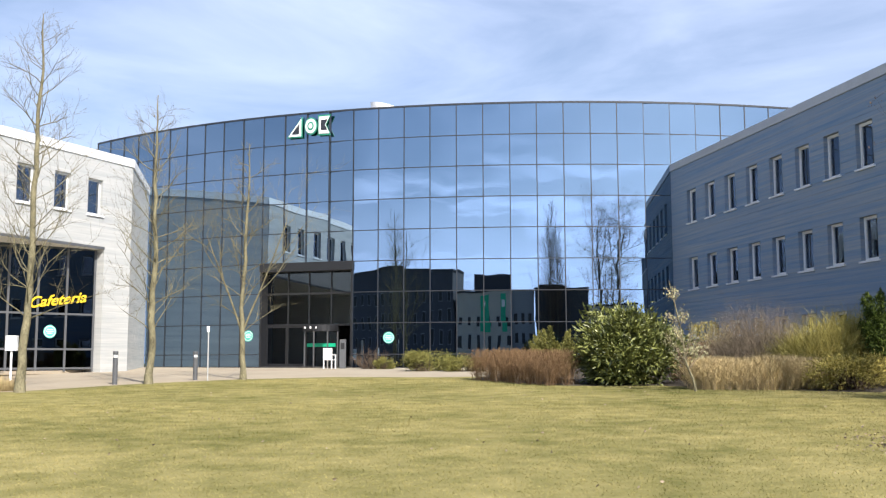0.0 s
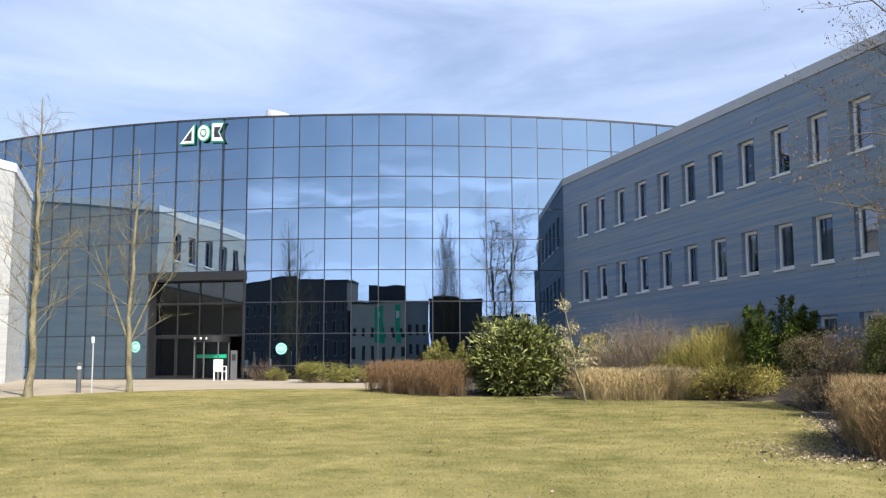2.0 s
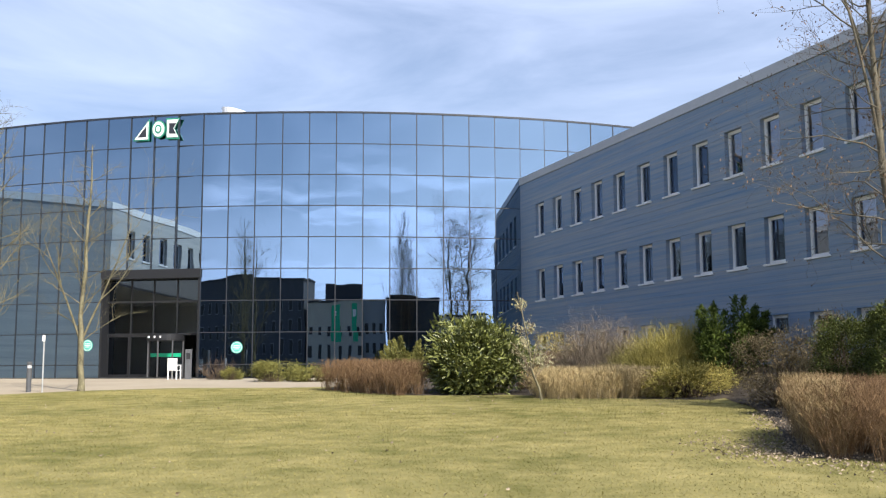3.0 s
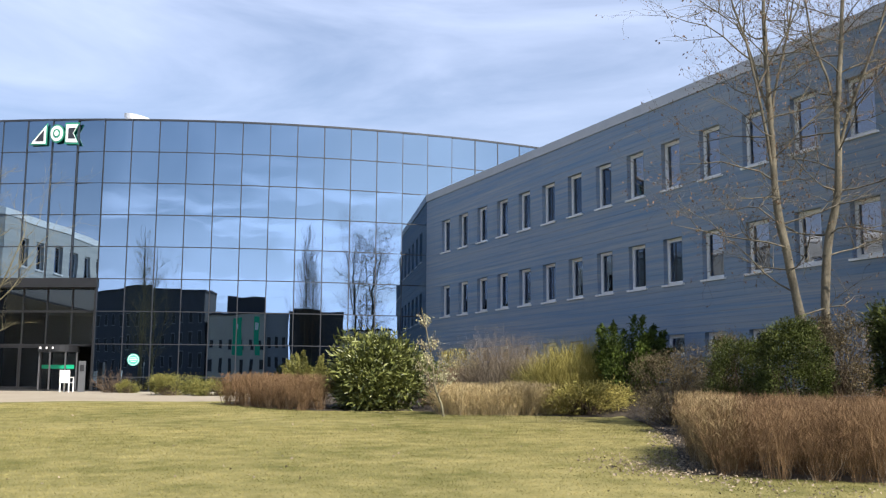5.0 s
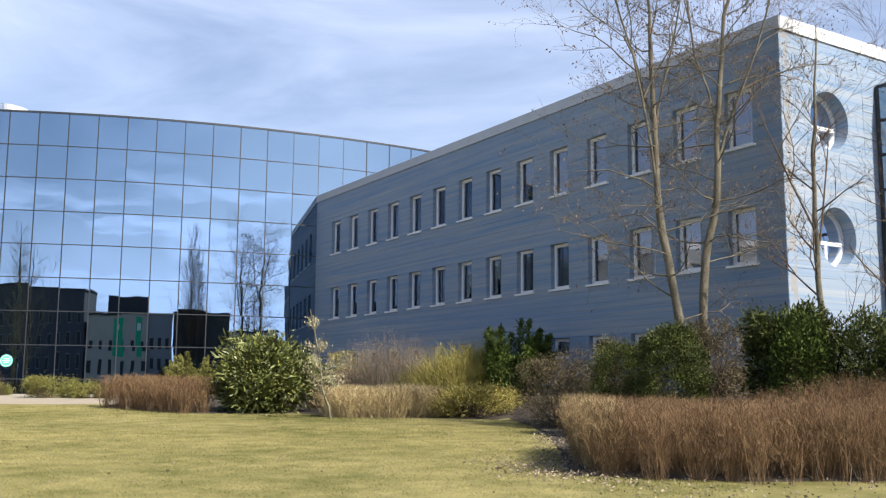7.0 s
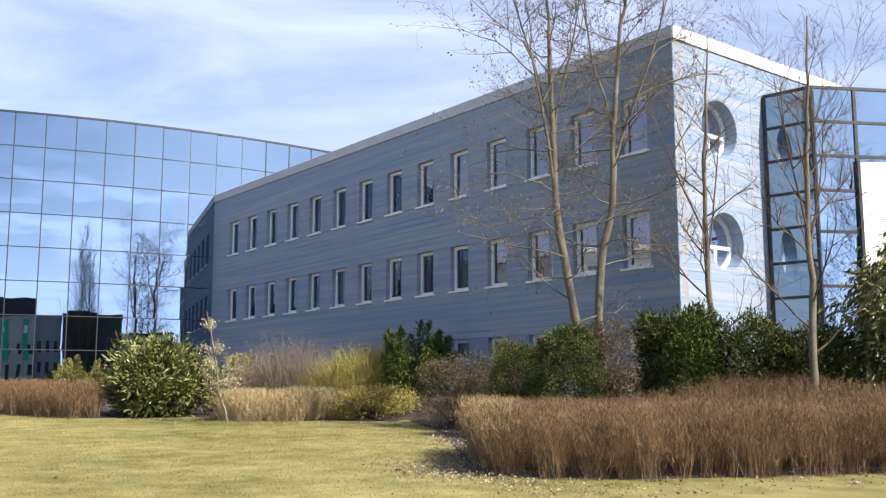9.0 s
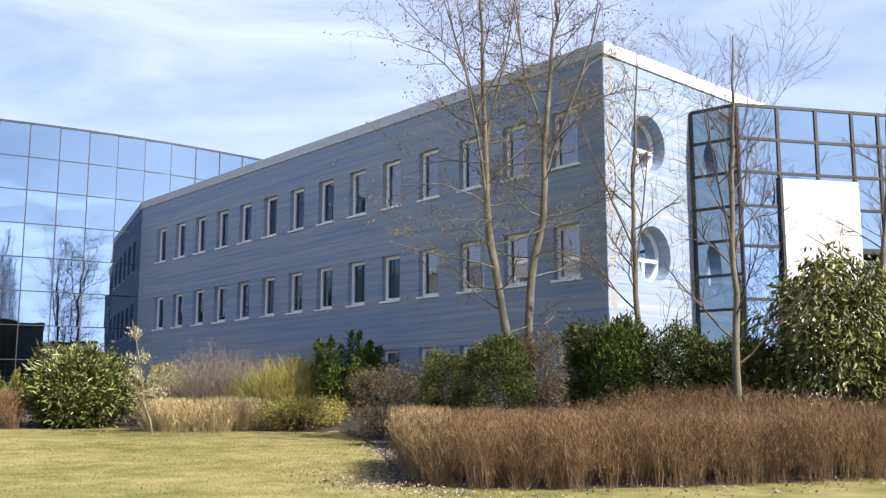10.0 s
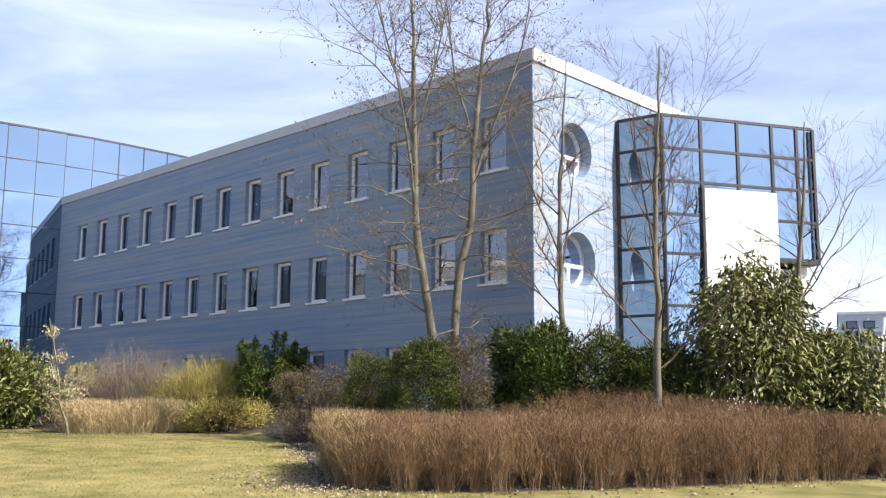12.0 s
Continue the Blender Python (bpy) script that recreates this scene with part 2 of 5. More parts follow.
FARGREY = shade("far_facade", (0.3, 0.31, 0.33), 0.9, vary=0.1, scale=0.3, fine=4)


# ---- building helpers ----
def link(name, verts, faces, mat, parent=None, label="", smooth=False):
    me = bpy.data.meshes.new(name)
    me.from_pydata([tuple(v) for v in verts], [], [tuple(f) for f in faces])
    me.materials.append(mat)
    if smooth:
        me.shade_smooth()
    me.update()
    ob = new(name, me)
    if parent:
        ob.parent = parent
    if label:
        ob["label"] = label
    return ob


def share(name, mesh, parent, m):
    ob = new(name, mesh)
    ob.parent = parent
    ob.matrix_basis = m
    return ob


def thing(name, m, label, category, group="", kind=""):
    ob = new(name)
    ob.empty_display_size = 0.2
    ob.matrix_basis = m
    return tagged(ob, label, category, group, kind)


def boxes(items):
    """Vertices and faces of boxes x0, x1, y0, y1, z0, z1."""
    vs, fs = [], []
    for x0, x1, y0, y1, z0, z1 in items:
        o = len(vs)
        vs += [(x0, y0, z0), (x1, y0, z0), (x1, y1, z0), (x0, y1, z0), (x0, y0, z1), (x1, y0, z1), (x1, y1, z1), (x0, y1, z1)]
        fs += [(o + 3, o + 2, o + 1, o), (o + 4, o + 5, o + 6, o + 7), (o, o + 1, o + 5, o + 4), (o + 1, o + 2, o + 6, o + 5), (o + 2, o + 3, o + 7, o + 6), (o + 3, o, o + 4, o + 7)]
    return vs, fs


def prism(poly, z0, z1):
    """An upright prism over a polygon that runs anticlockwise."""
    n = len(poly)
    vs = [(x, y, z0) for x, y in poly] + [(x, y, z1) for x, y in poly]
    fs = [tuple(reversed(range(n))), tuple(range(n, 2 * n))] + [(i, (i + 1) % n, n + (i + 1) % n, n + i) for i in range(n)]
    return vs, fs


def bevelled(name, items, mat, parent, width=0.01, label=""):
    ob = link(name, *boxes(items), mat, parent, label)
    bm = bmesh.new()
    bm.from_mesh(ob.data)
    bmesh.ops.bevel(bm, geom=bm.edges[:], offset=width, segments=2, affect="EDGES", profile=0.7)
    bm.to_mesh(ob.data)
    bm.free()
    return ob


def tube(name, rings, mat, parent=None, sides=14, label="", caps=True):
    """A turned body: rings of x, y, z, radius."""
    vs, fs = [], []
    for x, y, z, r in rings:
        vs += [(x + r * math.cos(2 * math.pi * i / sides), y + r * math.sin(2 * math.pi * i / sides), z) for i in range(sides)]
    for k in range(len(rings) - 1):
        fs += [(k * sides + i, k * sides + (i + 1) % sides, (k + 1) * sides + (i + 1) % sides, (k + 1) * sides + i) for i in range(sides)]
    if caps:
        fs += [tuple(reversed(range(sides))), tuple(range((len(rings) - 1) * sides, len(rings) * sides))]
    ob = link(name, vs, fs, mat, parent, label)
    return ob


def plan(x_axis, origin, z=0.0):
    """A frame on the plan: local x along x_axis, y to its left, z up."""
    l = math.hypot(*x_axis)
    ax, ay = x_axis[0] / l, x_axis[1] / l
    return Matrix(((ax, -ay, 0, origin[0]), (ay, ax, 0, origin[1]), (0, 0, 1, z), (0, 0, 0, 1)))


def sstep(v, a, b):
    v = np.clip((np.asarray(v, float) - a) / (b - a), 0, 1)
    return v * v * (3 - 2 * v)


# right wing: its long wall runs along U at the distance P from the camera's spot
PSI, P = radians(-10.36), 20.0
U = (math.sin(PSI), math.cos(PSI))
N = (math.cos(PSI), -math.sin(PSI))
ARC_C, ARC_R = (7.02, 92.2), 43.79


def ground_z(x, y):
    """The lawn climbs gently to the plaza; a planted bank lies along the right wing."""
    x, y = np.asarray(x, float), np.asarray(y, float)
    z = 0.026 * (0.966 * y + 0.259 * x)
    z = np.where(z > 1.0, 1.0 + 0.28 * np.tanh((z - 1.0) / 0.28), z)
    z = np.where(z < -0.4, -0.4 + 0.4 * np.tanh((z + 0.4) / 0.4), z)
    q, s = P - (x * N[0] + y * N[1]), x * U[0] + y * U[1]
    q = q + 1.7 * sstep(s, 16, 21)
    return z + 0.85 * sstep(q, 6.0, 2.8) * sstep(s, 7.5, 13.5) * sstep(s, 40, 31) * sstep(q, -14, -6)

# ---- ground ----
def axis_steps(lo, a, b, hi, fine):
    far_lo = [a - (a - lo) * k ** 2.2 for k in np.linspace(1, 0, 14)[:-1]]
    far_hi = [b + (hi - b) * k ** 2.2 for k in np.linspace(0, 1, 14)[1:]]
    return np.array(far_lo + list(np.arange(a, b + fine / 2, fine)) + far_hi)


gx, gy = axis_steps(-1500, -30, 36, 1500, 0.6), axis_steps(-1500, -6, 56, 1500, 0.6)
GX, GY = np.meshgrid(gx, gy)
GZ = ground_z(GX, GY)
nx_, ny_ = len(gx), len(gy)
g_faces = [(j * nx_ + i, j * nx_ + i + 1, (j + 1) * nx_ + i + 1, (j + 1) * nx_ + i) for j in range(ny_ - 1) for i in range(nx_ - 1)]
ground = link("ground", np.stack([GX.ravel(), GY.ravel(), GZ.ravel()], 1), g_faces, LAWN, smooth=True)
tagged(ground, "straw-yellow early spring lawn rising gently to the plaza", "lawn", kind="structure")


def sheet(name, front, back, mat, lift, label, category, rows_=14, wobble=0.0):
    """A thin sheet that lies on the ground between two edges with as many points each."""
    rnd = random.Random(5)
    def dense(pts):
        out = []
        for a, b in zip(pts, pts[1:]):
            out += [(a[0] + (b[0] - a[0]) * k / 10, a[1] + (b[1] - a[1]) * k / 10) for k in range(10)]
        return out + [pts[-1]]
    fr, bk = dense(front), dense(back)
    vs, fs, n = [], [], len(fr)
    for r in range(rows_ + 1):
        for i in range(n):
            w = wobble * rnd.uniform(-1, 1) if r in (0, rows_) else 0
            k = r / rows_
            x, y = fr[i][0] * (1 - k) + bk[i][0] * k + w, fr[i][1] * (1 - k) + bk[i][1] * k + w
            rim = r in (0, rows_) or i in (0, n - 1)
            vs.append((x, y, float(ground_z(x, y)) + (-0.03 if rim else lift)))
    for r in range(rows_):
        fs += [(r * n + i, r * n + i + 1, (r + 1) * n + i + 1, (r + 1) * n + i) for i in range(n - 1)]
    return tagged(link(name, vs, fs, mat, smooth=True), label, category, kind="structure")


sheet("pavement", [(-40, 24), (-20, 26.5), (-12.4, 28.6), (-9.9, 33.6), (-7.3, 36.4), (-3.9, 38.0), (0.2, 37.0), (2.6, 37.5), (4, 42)],
      [(-40, 64), (-26, 62), (-20, 58.5), (-16.5, 56.2), (-12, 53.6), (-7, 51.6), (-3, 50.2), (0, 49.6), (4, 48.9)], PAVE, 0.014,
      "pale beige paved plaza in front of the glass building", "pavement", wobble=0.05)
# edge by the grey shrubs pushed out: dark mulch replaces shadow on lawn
sheet("planting_bed", [(0.9, 35.8), (3.7, 30.4), (6.5, 30.0), (9.0, 27.5), (11.9, 25.2), (10.6, 21.3), (8.5, 16.5), (6.65, 12.85), (8.9, 11.35), (16.3, 10.0), (24, 9.4)],
      [(4, 47.8), (8, 46.5), (11.6, 45), (12.3, 42), (13, 38), (13.8, 33), (14.7, 28), (15.6, 23), (17, 19.2), (20.5, 18.5), (27, 17)], SOIL, 0.022,
      "dark bark mulch bed under the shrubs, widened over shaded lawn", "planting bed", rows_=30, wobble=0.12)
sheet("road", [(-260, -24), (0, -24), (260, -24)], [(-260, -34), (0, -34), (260, -34)], ASPHALT, 0.02, "grey asphalt street behind the lawn", "road", rows_=4)

# ---- the curved glass building ----
STEP = 2 * math.asin(1.333 / 2 / ARC_R)
PHI0 = math.asin((4.8 - ARC_C[0]) / ARC_R)
def arc(phi, r=ARC_R):
    return ARC_C[0] + r * math.sin(phi), ARC_C[1] - r * math.cos(phi)
LEVELS = [14.31 - 1.555 * k for k in range(9)] + [1.24]
COLS = list(range(-21, 11))
DOOR_COLS = (-11, -10, -9, -8)
def at_col(c):
    """The angle of a mullion; towards the left end the panes are a little narrower."""
    return PHI0 + STEP * (c if c >= -8 else -8 + (c + 8) * 0.955)
glass = thing("glass_building", pose(0, 0, 0), "curved office building clad in dark blue mirror glass panes", "building")
rnd = random.Random(3)
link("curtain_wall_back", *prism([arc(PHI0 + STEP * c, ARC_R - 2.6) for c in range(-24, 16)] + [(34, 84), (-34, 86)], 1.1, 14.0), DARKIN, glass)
pane_cache = {}
def pane_mesh(h, w, flat):
    key = (round(h, 3), round(w, 3), flat)
    if key not in pane_cache:
        me = bpy.data.meshes.new("pane")
        top_z, k = h / 2 - 0.012, 8
        vs, fs = [], []
        for y0 in (-0.012, 0.012):
            o = len(vs)
            for i in range(k + 1):
                x = -w + 2 * w * i / k
                y = y0 + (0 if flat else ARC_R * (1 - math.cos(x / ARC_R)) - w * w / 2 / ARC_R)
                vs += [(x, y, -top_z), (x, y, top_z)]
            fs += [(o + 2 * i, o + 2 * i + 2, o + 2 * i + 3, o + 2 * i + 1) if y0 < 0 else (o + 2 * i + 1, o + 2 * i + 3, o + 2 * i + 2, o + 2 * i) for i in range(k)]
        rv, rf = boxes([(-w, w, -0.011, 0.011, -top_z, top_z)])
        o = len(vs)
        vs += rv
        fs += [tuple(o + q for q in face) for face in (rf[0], rf[1], rf[3], rf[5])]
        me.from_pydata(vs, [], fs)
        me.shade_smooth()
        me.materials.append(PANE)
        pane_cache[key] = me
    return pane_cache[key]
# the facade runs straight over the entrance and near its two ends: turn against the arc in degrees
STRAIGHT = {2: -0.75, 3: -2.4, 4: -2.9, 5: -2.9, -12: -2.2}
STRAIGHT.update({c: -1.0 for c in COLS if c < -12})
for c in DOOR_COLS:
    STRAIGHT[c] = -3.2 + math.degrees((at_col(-11) + at_col(-7)) / 2 - (at_col(c) + at_col(c + 1)) / 2)
for c in COLS:
    phi = (at_col(c) + at_col(c + 1)) / 2
    half_w = ARC_R * math.sin((at_col(c + 1) - at_col(c)) / 2) - 0.015
    mx, my = arc(phi, ARC_R - half_w ** 2 / 2 / ARC_R)
    for r in range(9):
        top, low = LEVELS[r], LEVELS[r + 1]
        if c in DOOR_COLS and r >= 5:
            continue
        tilt = (rnd.gauss(0, 0.06), 0, math.degrees(phi) + STRAIGHT.get(c, 0.0) + rnd.gauss(0, 0.08))
        share("pane", pane_mesh(top - low, half_w, c in STRAIGHT), glass, pose(mx, my, (top + low) / 2, *tilt))
for c in range(COLS[0], COLS[-1] + 2):
    phi = at_col(c)
    low = LEVELS[5] if c in DOOR_COLS[1:] else LEVELS[-1]
    x, y = arc(phi, ARC_R + 0.012)
    ob = link("mullion", *boxes([(-0.024, 0.024, -0.02, 0.09, low, 14.31)]), MULL, glass)
    ob.matrix_basis = pose(x, y, 0, 0, 0, math.degrees(phi))
def arc_band(name, z0, z1, r0, r1, mat, c0=COLS[0], c1=COLS[-1] + 1, label=""):
    vs, fs = [], []
    for i, c in enumerate(range(c0, c1 + 1)):
        for r in (r0, r1):
            x, y = arc(at_col(c), r)
            vs += [(x, y, z0), (x, y, z1)]
        if i:
            a, b = 4 * i - 4, 4 * i
            fs += [(a + 2, a + 3, b + 3, b + 2), (a + 1, a, b, b + 1), (a + 3, a + 1, b + 1, b + 3), (a, a + 2, b + 2, b)]
    fs += [(0, 1, 3, 2), (len(vs) - 4, len(vs) - 2, len(vs) - 1, len(vs) - 3)]
    return link(name, vs, fs, mat, glass, label)
for z in LEVELS[1:5]:
    arc_band("transom", z - 0.022, z + 0.022, ARC_R - 0.07, ARC_R + 0.03, MULL)
for z in LEVELS[5:-1]:
    arc_band("transom", z - 0.022, z + 0.022, ARC_R - 0.07, ARC_R + 0.03, MULL, COLS[0], DOOR_COLS[0])
    arc_band("transom", z - 0.022, z + 0.022, ARC_R - 0.07, ARC_R + 0.03, MULL, DOOR_COLS[-1] + 1, COLS[-1] + 1)
arc_band("coping", 14.31, 14.40, ARC_R - 0.35, ARC_R + 0.05, MULL, label="dark metal roof edge")
arc_band("plinth", 1.0, 1.24, ARC_R - 0.2, ARC_R + 0.02, BLACK, label="dark metal plinth")
link("roof", *prism([arc(PHI0 + STEP * c, ARC_R - 0.3) for c in range(-24, 16)] + [(34, 84), (-34, 86)], 14.05, 14.2), ROOFMAT, glass)
for z, spans in ((4.6, ((COLS[0], DOOR_COLS[0]), (DOOR_COLS[-1] + 1, COLS[-1] + 1))), (7.8, ((COLS[0], COLS[-1] + 1),)), (11.0, ((COLS[0], COLS[-1] + 1),))):
    for c0, c1 in spans:
        link("floor_slab", *prism([arc(at_col(c), ARC_R - 0.35) for c in range(c0, c1 + 1)] + [arc(at_col(c), ARC_R - 2.6) for c in range(c1, c0 - 1, -1)], z, z + 0.3), DARKIN, glass)

# roof vent with a slanted white hood
vent = thing("roof_vent", pose(-3.0, 54.5, 14.2), "white metal roof vent with a slanted hood", "vent")
tube("pipe", [(0, 0, 0, 0.5), (0, 0, 1.0, 0.5)], GREYMET, vent)
link("hood", *(lambda s: ([(0.72 * math.cos(2 * math.pi * i / 20), 0.72 * math.sin(2 * math.pi * i / 20), 0.7) for i in range(20)] +
     [(0.1 + 0.85 * math.cos(2 * math.pi * i / 20) - 0.15, 0.76 * math.sin(2 * math.pi * i / 20), 1.5 - 0.2 * math.cos(2 * math.pi * i / 20)) for i in range(20)],
     [tuple(reversed(range(20))), tuple(range(20, 40))] + [(i, (i + 1) % 20, 20 + (i + 1) % 20, 20 + i) for i in range(20)]))(0), WHITE, vent)

# entrance: a dark portal set into the mirror glass
pa, pb = arc(at_col(DOOR_COLS[0])), arc(at_col(DOOR_COLS[-1] + 1))
portal_m = plan((pb[0] - pa[0], pb[1] - pa[1]), pa)
W_ = math.hypot(pb[0] - pa[0], pb[1] - pa[1])
portal = thing("entrance_portal", portal_m, "dark recessed glass entrance with a black header and sliding doors", "entrance")
ZT = LEVELS[5]
bevelled("header", [(-0.05, W_ + 0.05, -0.16, 0.9, ZT - 0.42, ZT + 0.03)], BLACK, portal, 0.012, "black metal header beam")
# ceiling, floor and back wall are coloured near-black for the recess's shade
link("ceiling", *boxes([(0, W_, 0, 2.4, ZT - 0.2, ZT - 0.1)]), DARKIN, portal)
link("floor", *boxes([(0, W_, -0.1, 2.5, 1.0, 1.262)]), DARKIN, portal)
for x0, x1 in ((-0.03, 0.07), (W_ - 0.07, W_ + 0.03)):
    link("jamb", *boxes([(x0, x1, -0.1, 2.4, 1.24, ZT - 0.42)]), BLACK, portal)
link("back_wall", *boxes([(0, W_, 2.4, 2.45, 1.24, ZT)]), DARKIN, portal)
xs = [0.07, 1.3, 2.5, 3.75, W_ - 0.07]
for x in xs[1:-1]:
    link("mullion", *boxes([(x - 0.035, x + 0.035, 0.5, 0.62, 3.4, ZT - 0.42)]), BLACK, portal)
for z in (3.33, 4.95):
    link("transom", *boxes([(0.07, W_ - 0.07, 0.48, 0.62, z, z + 0.1)]), BLACK, portal)
for a, b in zip(xs, xs[1:]):
    for z0, z1 in ((3.43, 4.95), (5.05, ZT - 0.42)):
        link("pane", *boxes([(a + 0.03, b - 0.03, 0.54, 0.57, z0, z1)]), PANE_DARK, portal)
# glazed doors under the transom, each with a green stripe
for a, b in ((0.07, 1.25), (1.27, 2.4)):
    leaf = link("door_leaf", *boxes([(a, a + 0.07, 0.5, 0.58, 1.28, 3.33), (b - 0.07, b, 0.5, 0.58, 1.28, 3.33), (a + 0.07, b - 0.07, 0.5, 0.58, 1.28, 1.4), (a + 0.07, b - 0.07, 0.5, 0.58, 3.25, 3.33)]), BLACK, portal)
    link("pane", *boxes([(a + 0.07, b - 0.07, 0.53, 0.55, 1.4, 3.25)]), PANE_DARK, leaf)
    link("stripe", *boxes([(a + 0.1, b - 0.1, 0.553, 0.563, 2.26, 2.44)]), GREEN, leaf, "green stripe on the door glass")
# revolving drum beside them
drum = tube("revolving_door", [(3.2, 0.55, 3.05, 0.95), (3.2, 0.55, 3.36, 0.95)], BLACK, portal, 28, "dark round canopy of the revolving door")
for a in range(0, 360, 45):
    link("post", *boxes([(3.2 + 0.9 * math.cos(radians(a)) - 0.03, 3.2 + 0.9 * math.cos(radians(a)) + 0.03, 0.55 + 0.9 * math.sin(radians(a)) - 0.03, 0.55 + 0.9 * math.sin(radians(a)) + 0.03, 1.262, 3.05)]), GREYMET, drum)
link("wing", *boxes([(2.35, 4.05, 0.53, 0.56, 1.3, 3.03)]), PANE_DARK, drum)
link("stripe", *boxes([(2.4, 4.0, 0.512, 0.522, 2.26, 2.44)]), GREEN, drum, "green stripe on the door glass")
for k in range(3):
    tube("lamp", [(2.72 + 0.3 * k, -0.40 + 0.02 * k, 3.17, 0.05), (2.72 + 0.3 * k, -0.40 + 0.02 * k, 3.27, 0.05)], WHITE, drum, 12, "small round white lamp")

# round stickers on the glass
def sticker(m, parent):
    d = thing("round_sticker", m, "round teal sticker with white lines on the glass", "sticker", "glass stickers")
    for nm, r, dep, mat in (("rim", 0.29, 0.004, TEAL), ("disc", 0.25, 0.007, WHITE), ("centre", 0.225, 0.010, TEAL)):
        vs = [(r * math.cos(2 * math.pi * i / 28), -y, r * math.sin(2 * math.pi * i / 28)) for y in (0, dep) for i in range(28)]
        link(nm, vs, [tuple(reversed(range(28))), tuple(range(28, 56))] + [(i, (i + 1) % 28, 28 + (i + 1) % 28, 28 + i) for i in range(28)], mat, d)
    for k, w in enumerate((0.28, 0.34, 0.24)):
        link("bar", *boxes([(-w / 2, w / 2, -0.013, -0.009, 0.07 - 0.08 * k, 0.105 - 0.08 * k)]), WHITE, d)
    return d
for px_, py_, zz in ((-2.55, 49.47, 2.69), (-9.95, 51.83, 2.84)):
    phi = math.atan2(px_ - ARC_C[0], ARC_C[1] - py_)
    x, y = arc(phi, ARC_R + 0.03)
    sticker(pose(x, y, zz, 0, 0, math.degrees(phi)), None)

# roof sign drawn as plain shapes: a slanted triangle, a disc and a swallow-tailed pennant
phi = math.atan2(-6.75 - ARC_C[0], ARC_C[1] - 50.63)
sx_, sy_ = arc(phi, ARC_R + 0.16)
sign = thing("roof_sign", pose(sx_, sy_, 13.02, 0, 0, math.degrees(phi)), "green and white logo sign of plain shapes on the glass", "sign")
def plate(name, pts, mat, y0, y1):
    """A flat plate with the outline pts, clockwise as seen from the lawn."""
    n = len(pts)
    vs = [(x, y0, z) for x, z in pts] + [(x, y1, z) for x, z in pts]
    fs = [tuple(reversed(range(n))), tuple(range(n, 2 * n))] + [(i, (i + 1) % n, n + (i + 1) % n, n + i) for i in range(n)]
    return link(name, vs, fs, mat, sign)
def shrunk(pts, k):
    cx_, cz_ = sum(p[0] for p in pts) / len(pts), sum(p[1] for p in pts) / len(pts)
    return [(cx_ + (x - cx_) * k, cz_ + (z - cz_) * k) for x, z in pts]
disc = [(0.14 + 0.36 * math.cos(radians(-a)), 0.6 + 0.46 * math.sin(radians(-a))) for a in range(0, 360, 15)]
SHAPES = [
    ("triangle", [(-1.22, 0.04), (-0.36, 1.14), (-0.36, 0.04)]),
    ("disc", disc),
    ("pennant", [(0.54, 0.08), (0.54, 1.14), (1.26, 1.14), (0.98, 0.6), (1.26, 0.06)]),
]
for name, pts in SHAPES:
    plate(name, pts, SIGNGREEN, -0.02, 0.05)
    plate("face", shrunk(pts, 0.84), WHITE, -0.05, -0.02)
    plate("inset", shrunk(pts, 0.5), SIGNGREEN if name == "disc" else MULL, -0.07, -0.05)
plate("emblem", shrunk(disc, 0.3), WHITE, -0.09, -0.07)

# ---- right wing: long stone wall with windows ----
wing_m = plan(U, (P * N[0], P * N[1]))
wing = thing("office_wing", wing_m, "three-storey grey stone office wing with rows of narrow windows", "building")
S0, S1 = 16.65, 45.75
BAY0, BAY = 17.57, 1.949
ROWS = ((4.86, 6.38), (8.0, 9.6), (2.55, 3.26))
GS = 0.04
DEP = 14.0
def course_lines():
    out, br = [1.0], [1.0, 2.55, 3.26, 4.86, 6.38, 8.0, 9.6, 10.84]
    for a, b in zip(br, br[1:]):
        k = round((b - a) / 0.2)
        out += [a + (b - a) * (i + 1) / k for i in range(k)]
    return out
ZS = course_lines()
XS = [S0]
for k in range(14):
    XS += [BAY0 + BAY * k, BAY0 + BAY * k + 1.0]
XS.append(S1)
def is_hole(i, z):
    return i % 2 == 1 and any(a - 0.01 < z < b for a, b in ROWS)
back = []
for i in range(len(XS) - 1):
    zcut = [1.0, 2.55, 3.26, 4.86, 6.38, 8.0, 9.6, 10.84]
    if i % 2 == 0:
        back.append((XS[i], XS[i + 1], -0.34, -0.05, 1.0, 10.84))
    else:
        back += [(XS[i], XS[i + 1], -0.34, -0.05, a, b) for a, b in zip(zcut, zcut[1:]) if not is_hole(i, a + 0.01)]
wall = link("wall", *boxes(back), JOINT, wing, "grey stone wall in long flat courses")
stone_cache, far_v = {}, []
rnd = random.Random(11)
nearest = 0
